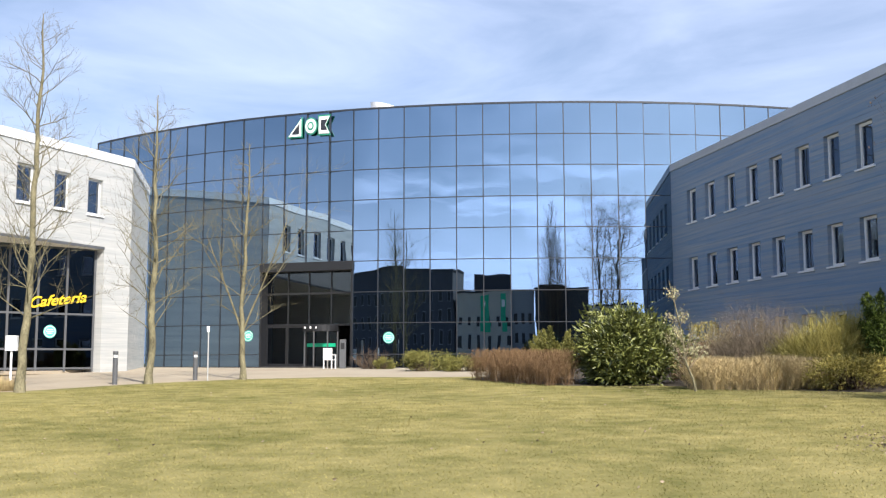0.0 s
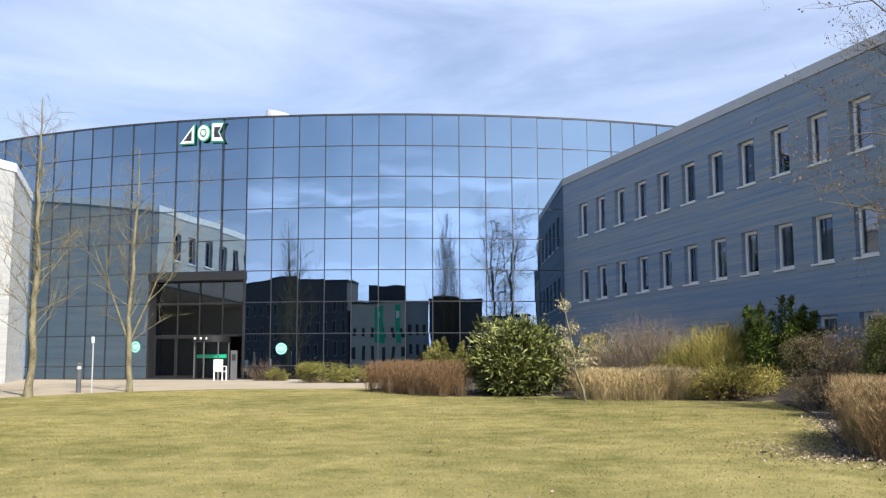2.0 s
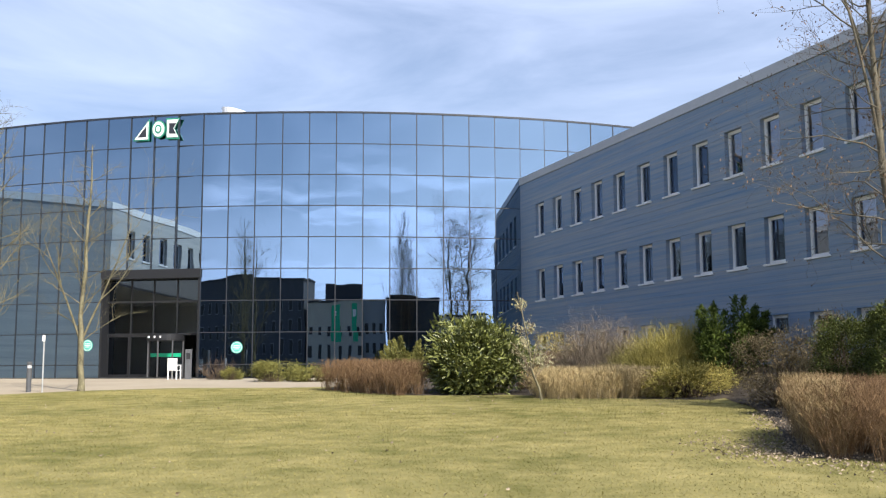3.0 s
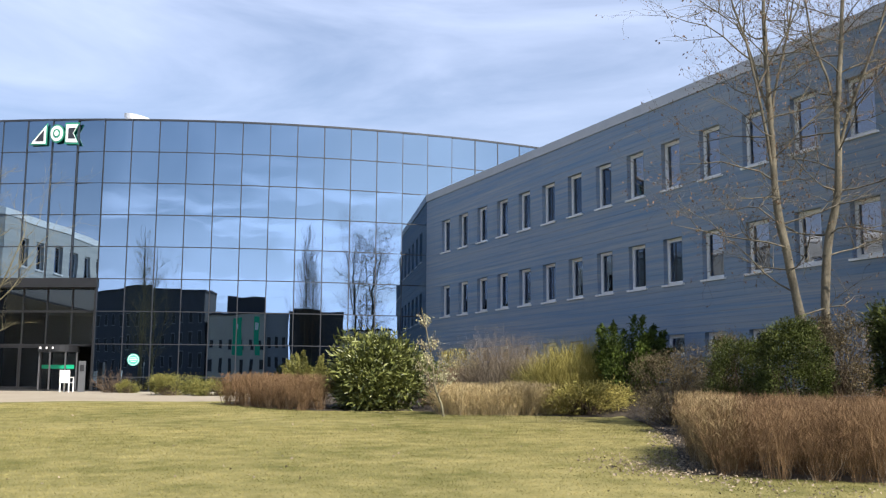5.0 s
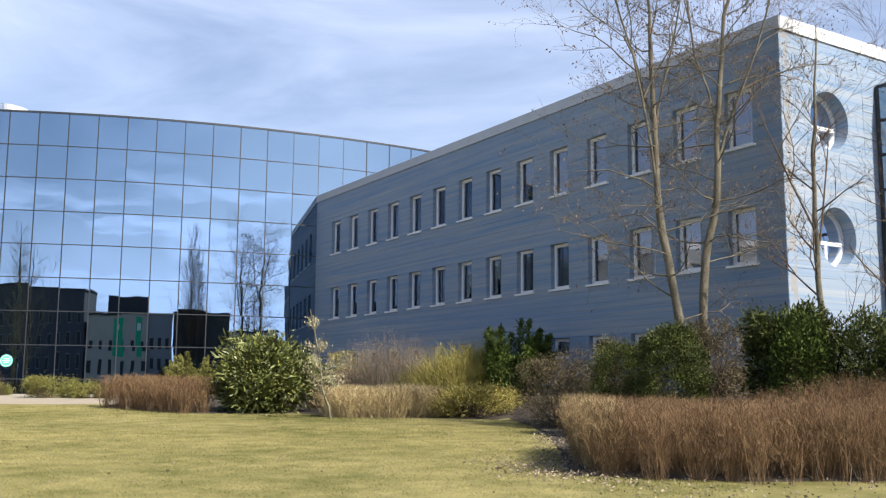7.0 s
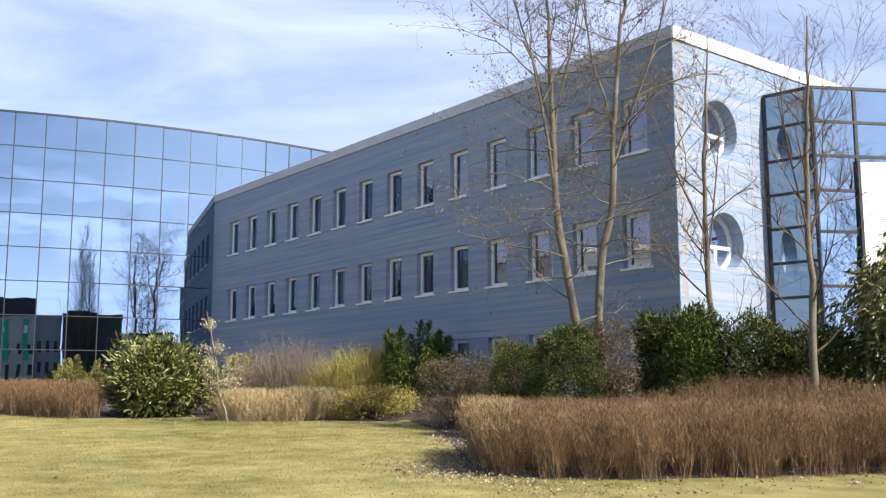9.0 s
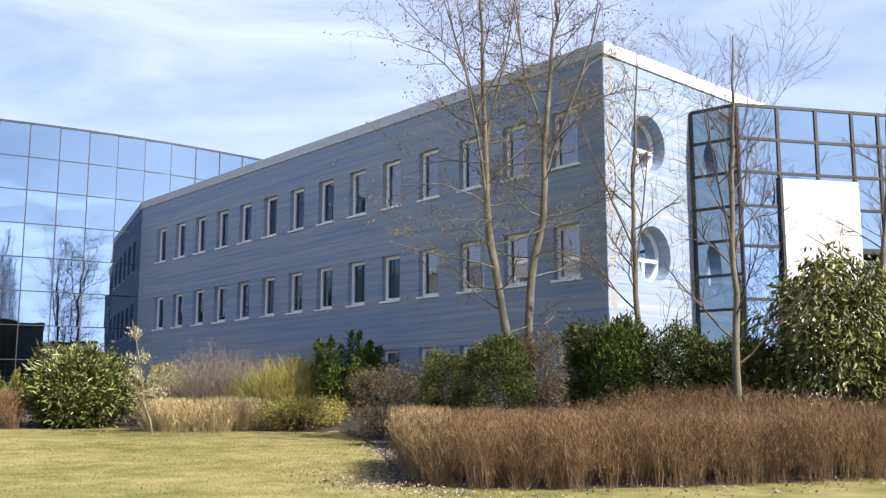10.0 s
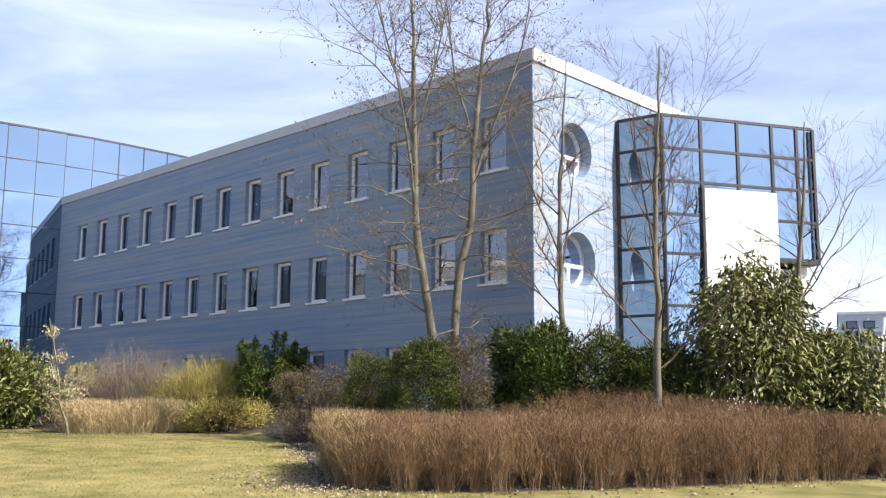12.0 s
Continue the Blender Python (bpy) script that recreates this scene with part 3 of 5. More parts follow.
for i in range(len(XS) - 1):
    for za, zb in zip(ZS, ZS[1:]):
        if is_hole(i, za):
            continue
        w, h = XS[i + 1] - XS[i], zb - za
        pr = (0.0, 0.004, 0.008)[int(za * 37) % 3]
        if XS[i] < 25.0 and za > 3.0 and nearest < 300:
            key = (round(w, 3), round(h, 3))
            if key not in stone_cache:
                me = bpy.data.meshes.new("stone")
                v, f = boxes([(0.0006, w - 0.0006, -0.05, 0.0, 0.003, h - 0.003)])
                me.from_pydata(v, [], f)
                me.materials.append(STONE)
                stone_cache[key] = me
            share("stone", stone_cache[key], wall, pose(XS[i], pr, za))
            nearest += 1
        else:
            far_v.append((XS[i] + 0.0006, XS[i + 1] - 0.0006, -0.05, pr, za + 0.003, zb - 0.003))
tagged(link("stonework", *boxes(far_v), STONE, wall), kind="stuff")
link("coping", *boxes([(S0 - 0.06, S1, -0.5, 0.05, 10.84, 11.19)]), COPING, wing, "pale metal roof edge")
link("roof", *prism([(S0 + 0.1, -0.45), (S0 + GS * DEP + 0.1, -DEP), (S1 + 3, -DEP), (S1 + 3, -0.45)][::-1], 10.7, 10.84), ROOFMAT, wing)
link("rear_wall", *boxes([(S0 + GS * DEP, S1 + 3, -DEP - 0.3, -DEP, 0.6, 10.84)]), WHITEWALL, wing)
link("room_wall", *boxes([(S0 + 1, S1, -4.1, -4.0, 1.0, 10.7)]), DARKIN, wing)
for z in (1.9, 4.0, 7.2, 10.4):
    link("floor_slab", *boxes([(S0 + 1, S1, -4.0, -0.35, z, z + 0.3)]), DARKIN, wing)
# one window, then copies: white frame, pane set back, sill
def window_meshes(h, sill=True):
    f = boxes([(0.02, 0.13, -0.23, -0.15, 0, h - 0.02), (0.87, 0.98, -0.23, -0.15, 0, h - 0.02), (0.13, 0.87, -0.23, -0.15, 0, 0.1), (0.13, 0.87, -0.23, -0.15, h - 0.12, h - 0.02)])
    p = boxes([(0.13, 0.87, -0.205, -0.195, 0.1, h - 0.12)])
    s = boxes([(-0.06, 1.06, -0.15, 0.07, -0.06, 0.0)])
    r = boxes([(0.0, 0.02, -0.34, 0.012, 0, h), (0.98, 1.0, -0.34, 0.012, 0, h), (0.02, 0.98, -0.34, 0.012, h - 0.02, h)])
    out = []
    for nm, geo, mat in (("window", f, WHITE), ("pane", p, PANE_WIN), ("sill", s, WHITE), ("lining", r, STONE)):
        me = bpy.data.meshes.new(nm)
        me.from_pydata(geo[0], [], geo[1])
        me.materials.append(mat)
        out.append(me)
    return out
for a, b in ROWS:
    ms = window_meshes(b - a)
    for k in range(14):
        w = share("window", ms[0], wing, pose(BAY0 + BAY * k, 0, a))
        share("pane", ms[1], w, pose(0, 0, 0))
        share("lining", ms[3], w, pose(0, 0, 0))
        if b - a > 1:
            share("sill", ms[2], w, pose(0, 0, 0))

# gable wall with two round windows; local x runs from the near corner along the gable, y points outwards
gd = (N[0] + GS * U[0], N[1] + GS * U[1])
corner = (P * N[0] + S0 * U[0], P * N[1] + S0 * U[1])
gl = math.hypot(*gd)
gd = (gd[0] / gl, gd[1] / gl)
gable_m = plan((-gd[0], -gd[1]), corner)
to_wing = wing_m.inverted() @ gable_m
PORTS = ((-1.97, 8.70, 0.80), (-2.08, 5.58, 0.80))
def gable():
    bm = bmesh.new()
    L = DEP
    outer = [(-L, 1.0), (-0.0, 1.0), (0.0, 10.84), (-L, 10.84)]
    es = []
    def loop(pts):
        vs = [bm.verts.new((x, 0, z)) for x, z in pts]
        es.extend(bm.edges.new((vs[i], vs[(i + 1) % len(vs)])) for i in range(len(vs)))
    loop(outer)
    for cx, cz, r in PORTS:
        loop([(cx + r * math.cos(2 * math.pi * i / 36), cz + r * math.sin(2 * math.pi * i / 36)) for i in range(36)])
    bmesh.ops.triangle_fill(bm, edges=es, use_beauty=True)
    ret = bmesh.ops.extrude_face_region(bm, geom=bm.faces[:])
    for v in ret["geom"]:
        if isinstance(v, bmesh.types.BMVert):
            v.co.y -= 0.46
    bmesh.ops.recalc_face_normals(bm, faces=bm.faces[:])
    me = bpy.data.meshes.new("gable_wall")
    bm.to_mesh(me)
    bm.free()
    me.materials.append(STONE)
    ob = new("gable_wall", me)
    ob.parent = wing
    ob.matrix_basis = to_wing
    ob["label"] = "sunlit white stone gable wall with two round windows"
    return ob
gw = gable()
ob = link("gable_coping", *boxes([(-DEP, -0.02, -0.4, 0.05, 10.84, 11.19)]), WHITE, wing, "white roof edge of the gable")
ob.matrix_basis = to_wing
lines = []
for za in ZS[1:-2]:
    for xa in np.arange(-9.2, -0.3, 1.15):
        xa, xb = xa, min(xa + 1.14, -0.01)
        cuts = [c for c in PORTS if abs(za + 0.1 - c[1]) < c[2] + 0.16 and xa < c[0] + c[2] and xb > c[0] - c[2]]
        if not cuts:
            lines.append((xa, xb, 0.0, rnd.choice((0.004, 0.008, 0.011)), za + 0.005, za + 0.19))
ob = tagged(link("stonework", *boxes(lines), STONE, wing), kind="stuff")
ob.matrix_basis = to_wing
for cx, cz, r in PORTS:
    k = 36
    ring_v = [(cx + rr * math.cos(2 * math.pi * i / k), y, cz + rr * math.sin(2 * math.pi * i / k)) for rr, y in ((r, -0.38), (r, -0.46), (r - 0.1, -0.38), (r - 0.1, -0.46)) for i in range(k)]
    ring_f = [(a * k + i, a * k + (i + 1) % k, b * k + (i + 1) % k, b * k + i) for a, b in ((0, 2), (2, 3), (3, 1)) for i in range(k)]
    w = link("round_window", ring_v, ring_f, WHITE, wing, "round window with a white cross bar")
    w.matrix_basis = to_wing
    link("bar", *boxes([(cx - r + 0.06, cx + r - 0.06, -0.43, -0.36, cz - 0.16, cz - 0.06), (cx - 0.05, cx + 0.05, -0.43, -0.37, cz - r + 0.06, cz - 0.16)]), WHITE, w)
    link("pane", [(cx + (r - 0.06) * math.cos(2 * math.pi * i / k), -0.42, cz + (r - 0.06) * math.sin(2 * math.pi * i / k)) for i in range(k)], [tuple(range(k))], PANE_WIN, w)
ob = link("room_wall", *boxes([(-7, -0.9, -2.5, -2.4, 1, 10.7)]), DARKIN, wing)
ob.matrix_basis = to_wing

# ---- glazed stair tower beside the gable ----
TA, TB, TE = (20.66, 20.8), (21.14, 19.49), (26.07, 17.93)
tower = thing("glass_tower", pose(0, 0, 0), "angular stair tower of mirror glass with black frames", "building")
TTOP = 9.98
def glass_face(a, b, cols, z0, z1, rows_, skip=()):
    l = math.hypot(b[0] - a[0], b[1] - a[1])
    m = plan((b[0] - a[0], b[1] - a[1]), a)
    cuts = [0] + list(cols) + [l]
    zz = [z1 - 0.975 * k for k in range(rows_ + 1)]
    zz[-1] = z0
    for x in cuts:
        ob = link("mullion", *boxes([(x - 0.045, x + 0.045, -0.05, 0.12, z0, z1)]), BLACK, tower)
        ob.matrix_basis = m
    for z in zz:
        for x0, x1 in zip(cuts, cuts[1:]):
            ob = link("transom", *boxes([(x0 + 0.045, x1 - 0.045, -0.045, 0.1, z - 0.04, z + 0.04)]), BLACK, tower)
            ob.matrix_basis = m
    for i, (x0, x1) in enumerate(zip(cuts, cuts[1:])):
        for j, (zb, za) in enumerate(zip(zz, zz[1:])):
            if (i, j) not in skip:
                me = link("pane", *boxes([(-(x1 - x0) / 2 + 0.04, (x1 - x0) / 2 - 0.04, -0.01, 0.01, -(zb - za) / 2 + 0.035, (zb - za) / 2 - 0.035)]), PANE, tower)
                me.matrix_basis = m @ pose((x0 + x1) / 2, 0, (za + zb) / 2, random.Random(i * 31 + j).gauss(0, 0.12), 0, random.Random(i * 7 + j).gauss(0, 0.12))
TL = math.hypot(TE[0] - TB[0], TE[1] - TB[1])
glass_face(TA, TB, [], 1.4, TTOP, 9)
tcols = [TL * k for k in (0.245, 0.485, 0.715, 0.885)]
glass_face(TB, TE, tcols, 5.9, TTOP, 4)
mlow = plan((TE[0] - TB[0], TE[1] - TB[1]), TB)
lowm = TL * 0.245
for z0, z1 in ((1.4, 2.9), (2.9, 4.4), (4.4, 5.9)):
    ob = link("pane", *boxes([(0.04, lowm, -0.01, 0.01, z0 + 0.04, z1 - 0.04)]), PANE, tower)
    ob.matrix_basis = mlow
    ob = link("transom", *boxes([(0.04, lowm, -0.045, 0.1, z0 - 0.04, z0 + 0.04)]), BLACK, tower)
    ob.matrix_basis = mlow
ob = link("white_panel", *boxes([(lowm + 0.02, TL * 0.72, -0.13, 0.12, 1.2, 7.86)]), WHITEWALL, tower, "tall plain white wall panel")
ob.matrix_basis = mlow
ob = link("panel_edge", *boxes([(lowm - 0.06, lowm + 0.02, -0.12, 0.1, 1.2, 7.9)]), BLACK, tower)
ob.matrix_basis = mlow
ob = link("recess_glazing", *boxes([(TL * 0.72, TL * 0.90, 0.55, 0.6, 1.2, 5.85)]), PANE_DARK, tower)
ob.matrix_basis = mlow
ob = link("soffit", *boxes([(TL * 0.70, TL + 0.04, -0.05, 1.6, 5.78, 5.9)]), BLACK, tower)
ob.matrix_basis = mlow
ob = link("pillar", *boxes([(TL * 0.915, TL * 0.965, 0.3, 0.75, 1.0, 5.78)]), WHITEWALL, tower, "white square pillar")
ob.matrix_basis = mlow
link("core", *prism([(21.3, 20.9), (21.6, 19.75), (24.4, 18.9), (25.0, 19.2), (26.0, 22.0), (22.0, 23.5)], 1.0, TTOP - 0.25), DARKIN, tower)
link("roof", *prism([TA, TB, TE, (27.6, 22.5), (22, 24)], TTOP - 0.1, TTOP + 0.06), BLACK, tower)
link("side_wall", *prism([TE, (27.6, 22.5), (27.4, 22.5), (TE[0] - 0.2, TE[1])][::1], 5.9, TTOP - 0.1), PANE_DARK, tower)

# ---- left wing: pale stone building with the cafeteria under its overhang ----
LC = (-14.75, 47.09)
lw_m = plan((-0.42, -0.907), LC)
left = thing("cafeteria_wing", lw_m, "pale sunlit stone office wing over a glazed cafeteria", "building")
LW = [(1.92, 2.84), (3.88, 4.81), (5.88, 6.85), (7.84, 8.8), (9.8, 10.75), (11.75, 12.7)]
LZ0, LZ1 = 8.2, 9.85
REC = 2.16
cells, LEN = [], 22.0
cells.append((-0.0, 1.92, -0.34, 0, 6.77, 10.8))
for i, (a, b) in enumerate(LW):
    cells += [(a, b, -0.34, 0, 6.77, LZ0), (a, b, -0.34, 0, LZ1, 10.8)]
    nxt = LW[i + 1][0] if i + 1 < len(LW) else LEN
    cells.append((b, nxt, -0.34, 0, 6.77, 10.8))
cells.append((-0.0, REC - 0.45, -2.4, 0, 1.0, 6.77))
lwall = link("wall", *boxes(cells), PALESTONE, left, "pale stone wall with fine level courses")
cl = []
for za in np.arange(1.1, 10.7, 0.2):
    spans = [(0.0, REC - 0.47)] if za < 6.7 else [(0.0, LEN)]
    if LZ0 - 0.2 < za < LZ1:
        edges = [0.0] + [e for w in LW for e in w] + [LEN]
        spans = [(edges[k], edges[k + 1]) for k in range(0, len(edges), 2)]
    for a, b in spans:
        x = a + 0.005
        while x < b - 0.01:
            w = min(b - 0.005, x + rnd.uniform(0.7, 1.3))
            cl.append((x, w - 0.005, 0.0, rnd.choice((0.004, 0.007, 0.01)), za, za + 0.19))
            x = w
tagged(link("stonework", *boxes(cl), PALESTONE, lwall), kind="stuff")
link("soffit", *boxes([(REC - 0.45, LEN, -8, -0.0, 6.67, 6.77)]), WHITEWALL, left)
link("fascia", *boxes([(REC - 0.45, LEN, 0.0, 0.03, 6.66, 6.78)]), GREYMET, left)
link("coping", *boxes([(-0.06, LEN, -0.4, 0.05, 10.8, 11.19)]), WHITE, left, "white roof edge")
link("roof", *boxes([(0, LEN, -12, -0.4, 10.6, 10.8)]), ROOFMAT, left)
link("rear_wall", *boxes([(0, LEN, -12.3, -12, 1, 10.8)]), WHITEWALL, left)
link("end_wall", *boxes([(LEN - 0.3, LEN, -12, -0.34, 1, 10.8)]), WHITEWALL, left)
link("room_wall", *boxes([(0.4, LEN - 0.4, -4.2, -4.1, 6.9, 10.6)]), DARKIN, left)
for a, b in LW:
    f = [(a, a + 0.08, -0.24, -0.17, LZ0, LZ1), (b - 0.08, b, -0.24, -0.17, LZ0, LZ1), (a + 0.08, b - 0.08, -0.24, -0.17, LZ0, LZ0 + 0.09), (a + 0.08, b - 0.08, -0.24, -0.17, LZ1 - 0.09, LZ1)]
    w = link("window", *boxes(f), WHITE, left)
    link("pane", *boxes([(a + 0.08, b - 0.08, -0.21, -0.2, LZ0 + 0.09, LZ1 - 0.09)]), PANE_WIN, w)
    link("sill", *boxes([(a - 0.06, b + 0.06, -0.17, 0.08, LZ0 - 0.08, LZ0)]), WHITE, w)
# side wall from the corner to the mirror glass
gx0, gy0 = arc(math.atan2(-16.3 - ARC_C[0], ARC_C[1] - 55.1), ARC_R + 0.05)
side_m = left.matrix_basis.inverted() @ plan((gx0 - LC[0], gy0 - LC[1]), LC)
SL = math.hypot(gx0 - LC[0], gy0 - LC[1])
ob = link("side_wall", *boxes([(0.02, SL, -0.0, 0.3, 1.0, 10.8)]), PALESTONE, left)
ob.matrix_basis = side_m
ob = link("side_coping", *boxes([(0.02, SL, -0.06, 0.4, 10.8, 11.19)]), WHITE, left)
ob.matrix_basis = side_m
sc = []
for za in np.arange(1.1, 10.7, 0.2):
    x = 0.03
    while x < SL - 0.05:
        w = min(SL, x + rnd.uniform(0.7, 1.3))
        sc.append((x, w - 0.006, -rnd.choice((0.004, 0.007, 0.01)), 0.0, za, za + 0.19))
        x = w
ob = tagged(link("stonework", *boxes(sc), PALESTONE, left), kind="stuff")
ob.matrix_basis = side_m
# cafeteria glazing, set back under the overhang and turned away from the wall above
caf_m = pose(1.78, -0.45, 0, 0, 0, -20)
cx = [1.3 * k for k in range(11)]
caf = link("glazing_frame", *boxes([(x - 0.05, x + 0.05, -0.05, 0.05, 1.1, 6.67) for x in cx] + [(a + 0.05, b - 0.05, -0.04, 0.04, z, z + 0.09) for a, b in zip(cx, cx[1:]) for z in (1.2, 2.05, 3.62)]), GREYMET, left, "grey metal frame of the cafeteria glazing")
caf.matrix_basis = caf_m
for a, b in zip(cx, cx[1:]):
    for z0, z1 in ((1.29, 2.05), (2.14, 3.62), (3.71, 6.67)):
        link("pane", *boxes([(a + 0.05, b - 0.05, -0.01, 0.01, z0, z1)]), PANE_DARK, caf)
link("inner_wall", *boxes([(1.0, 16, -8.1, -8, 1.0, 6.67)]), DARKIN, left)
link("inner_floor", *boxes([(1.8, 16, -8, -0.9, 1.0, 1.15)]), PAVE, left)
# loose tables and chairs behind the glass
for k, tx in enumerate((2.3, 3.9, 5.4)):
    tb = thing("cafe_table", lw_m @ pose(tx + 0.6, -3.9, 1.15), "small white cafeteria table behind the glass", "table", "cafeteria tables")
    tube("tabletop", [(0, 0, 0.72, 0.45), (0, 0, 0.75, 0.45)], WHITE, tb, 20)
    tube("column", [(0, 0, 0, 0.22), (0, 0, 0.03, 0.2), (0, 0, 0.05, 0.04), (0, 0, 0.72, 0.04)], GREYMET, tb)
    for s in (-1, 1):
        ch = thing("cafe_chair", lw_m @ pose(tx + 0.6 + 0.7 * s, -3.8, 1.15), "dark cafeteria chair at a table", "chair", "cafeteria chairs")
        bevelled("seat", [(-0.2, 0.2, -0.2, 0.2, 0.43, 0.47)], BLACK, ch, 0.01)
        bevelled("backrest", [(0.17 * s - 0.02, 0.17 * s + 0.02, -0.2, 0.2, 0.55, 0.95)], BLACK, ch, 0.01)
        for ax in (-0.17, 0.17):
            for ay in (-0.17, 0.17):
                link("leg", *boxes([(ax - 0.015, ax + 0.015, ay - 0.015, ay + 0.015, 0, 0.95 if ax * s > 0 else 0.43)]), GREYMET, ch)
# lettering on the glazing
cu = bpy.data.curves.new("cafeteria_lettering", "FONT")
cu.body, cu.size, cu.shear, cu.extrude, cu.offset = "Cafeteria", 0.66, 0.45, 0.012, 0.012
tmp = new("lettering_source", cu)
dg = bpy.context.evaluated_depsgraph_get()
tme = bpy.data.meshes.new_from_object(tmp.evaluated_get(dg))
bpy.data.objects.remove(tmp)
txt = new("cafeteria_lettering", tme)
tme.materials.clear()
tme.materials.append(YELLOW)
txt.matrix_basis = lw_m @ caf_m @ pose(3.8, 0.07, 3.88) @ Matrix(((-1, 0, 0, 0), (0, 0, 1, 0), (0, 1, 0, 0), (0, 0, 0, 1))) @ pose(0.75, 0, 0, 0, 0, 8) @ Matrix.Diagonal((1.08, 1, 1, 1))
tagged(txt, "yellow slanted lettering reading Cafeteria on the dark glazing", "lettering")
sticker(lw_m @ caf_m @ pose(2.0, 0.015, 2.87, 0, 0, 180), None)

# ---- across the street: what the mirror glass shows ----
def block(name, x0, x1, y0, y1, h, mat, label, wins=(), wall_mat_win=BLACK, category="building"):
    zb = float(ground_z((x0 + x1) / 2, y1)) - 0.3
    b = thing(name, pose((x0 + x1) / 2, y1, zb), label, category)
    w, d = (x1 - x0) / 2, y1 - y0
    link("wall", *boxes([(-w, w, -d, 0, 0, h)]), mat, b)
    link("roof", *boxes([(-w - 0.2, w + 0.2, -d - 0.2, 0.2, h, h + 0.3)]), BLACKHALL, b)
    if wins:
        pitch, ww, hh, storey, z0 = wins
        nW = int(2 * w / pitch)
        for r in range(int((h - z0) / storey)):
            for c in range(nW):
                x = -w + (c + 0.5) * 2 * w / nW
                z = z0 + r * storey
                fr_ = link("window", *boxes([(x - ww / 2 - 0.08, x + ww / 2 + 0.08, -0.02, 0.05, z - 0.08, z + hh + 0.08)]), FARGREY, b)
                link("pane", *boxes([(x - ww / 2, x + ww / 2, 0.05, 0.07, z, z + hh)]), wall_mat_win, fr_)
    return b
block("dark_office_block", -86, -27.6, -66, -50, 16.9, BRICKD, "long dark brick office block across the street", (3.6, 1.3, 1.8, 3.3, 1.6))
gh = block("grey_town_house", -26.6, -5.5, -64, -50, 12.9, GREYHOUSE, "grey rendered house with two green banners", (3.5, 1.1, 1.5, 3.1, 1.4))
link("roof_block", *boxes([(-3.6, 10.2, -9, -2, 13.2, 15.4)]), BLACKHALL, gh)
for bx, bw in ((0.6, 1.5), (7.4, 1.0)):
    bn = link("banner", *boxes([(bx - bw, bx + bw, 0.12, 0.2, 6.6, 12.4)]), GREEN, gh, "tall green banner")
    link("emblem", *boxes([(bx - 0.6, bx + 0.6, 0.2, 0.23, 10.6, 11.4)]), WHITE, bn)
block("low_dark_block", -5.2, 3.0, -66, -52, 13.0, FARGREY, "grey flat-roofed block across the street", (2.7, 1.2, 1.6, 3.1, 1.6))
block("black_hall", 3.6, 23.0, -70, -50, 13.1, BLACKHALL, "black clad hall across the street")
block("pale_shed", 24.4, 33.5, -66, -56, 10.9, WHITEWALL, "low pale shed across the street")

# distant office block seen past the tower: bands of dark windows facing the camera
fo = thing("distant_office", pose(66.5, 45.0, 0.6, 0, 0, -56), "distant grey flat-roofed office with dark window bands", "building")
FARPALE = shade("far_plaster", (0.40, 0.44, 0.50), 0.85, vary=0.12, scale=0.5, fine=3, bump=0.1)
FARROOF = shade("far_roof", (0.17, 0.2, 0.235), 0.8, vary=0.15, scale=0.4, fine=3, bump=0.1)
link("upper_floor", *boxes([(0.6, 30, 0, 12, 6.4, 7.8)]), FARPALE, fo)
link("roof_edge", *boxes([(0.5, 30.1, -0.12, 12.1, 7.8, 8.0)]), FARPALE, fo)
link("roof", *prism([(-2.0, -1.5), (30, -1.5), (30, 12), (-2.0, 12)], 5.2, 6.4), FARROOF, fo)
link("wall", *boxes([(-1.6, 29.6, -1.0, 11.6, -0.8, 5.2)]), FARPALE, fo)
for x0, x1 in [(1.1, 1.9), (2.3, 3.1)] + [(3.8 + 3.4 * k, 6.6 + 3.4 * k) for k in range(7)]:
    wv = link("window", *boxes([(x0, x1, -0.06, 0.0, 6.72, 7.3)]), BLACK, fo)
    link("pane", *boxes([(x0 + 0.08, x1 - 0.08, -0.08, -0.06, 6.8, 7.22)]), PANE_DARK, wv)
for k in range(9):
    wv = link("window", *boxes([(-0.6 + 3.3 * k, 2.2 + 3.3 * k, -1.06, -1.0, 2.4, 4.4)]), BLACK, fo)
    link("pane", *boxes([(-0.5 + 3.3 * k, 2.1 + 3.3 * k, -1.08, -1.06, 2.5, 4.3)]), PANE_DARK, wv)

# ---- plants ----
def unit(v):
    return v / np.maximum(np.linalg.norm(v, axis=-1, keepdims=True), 1e-9)


def np_mesh(name, verts, faces, mat, parent, label="", kind=""):
    """A mesh from arrays of vertices and of faces with equal corner counts."""
    me = bpy.data.meshes.new(name)
    n, k = faces.shape
    me.vertices.add(len(verts))
    me.vertices.foreach_set("co", np.ascontiguousarray(verts, np.float32).ravel())
    me.loops.add(n * k)
    me.loops.foreach_set("vertex_index", faces.astype(np.int32).ravel())
    me.polygons.add(n)
    me.polygons.foreach_set("loop_start", np.arange(0, n * k, k, dtype=np.int32))
    me.update(calc_edges=True)
    me.validate()
    me.materials.append(mat)
    ob = new(name, me)
    ob.parent = parent
    if label:
        ob["label"] = label
    if kind:
        ob["kind"] = kind
    return ob


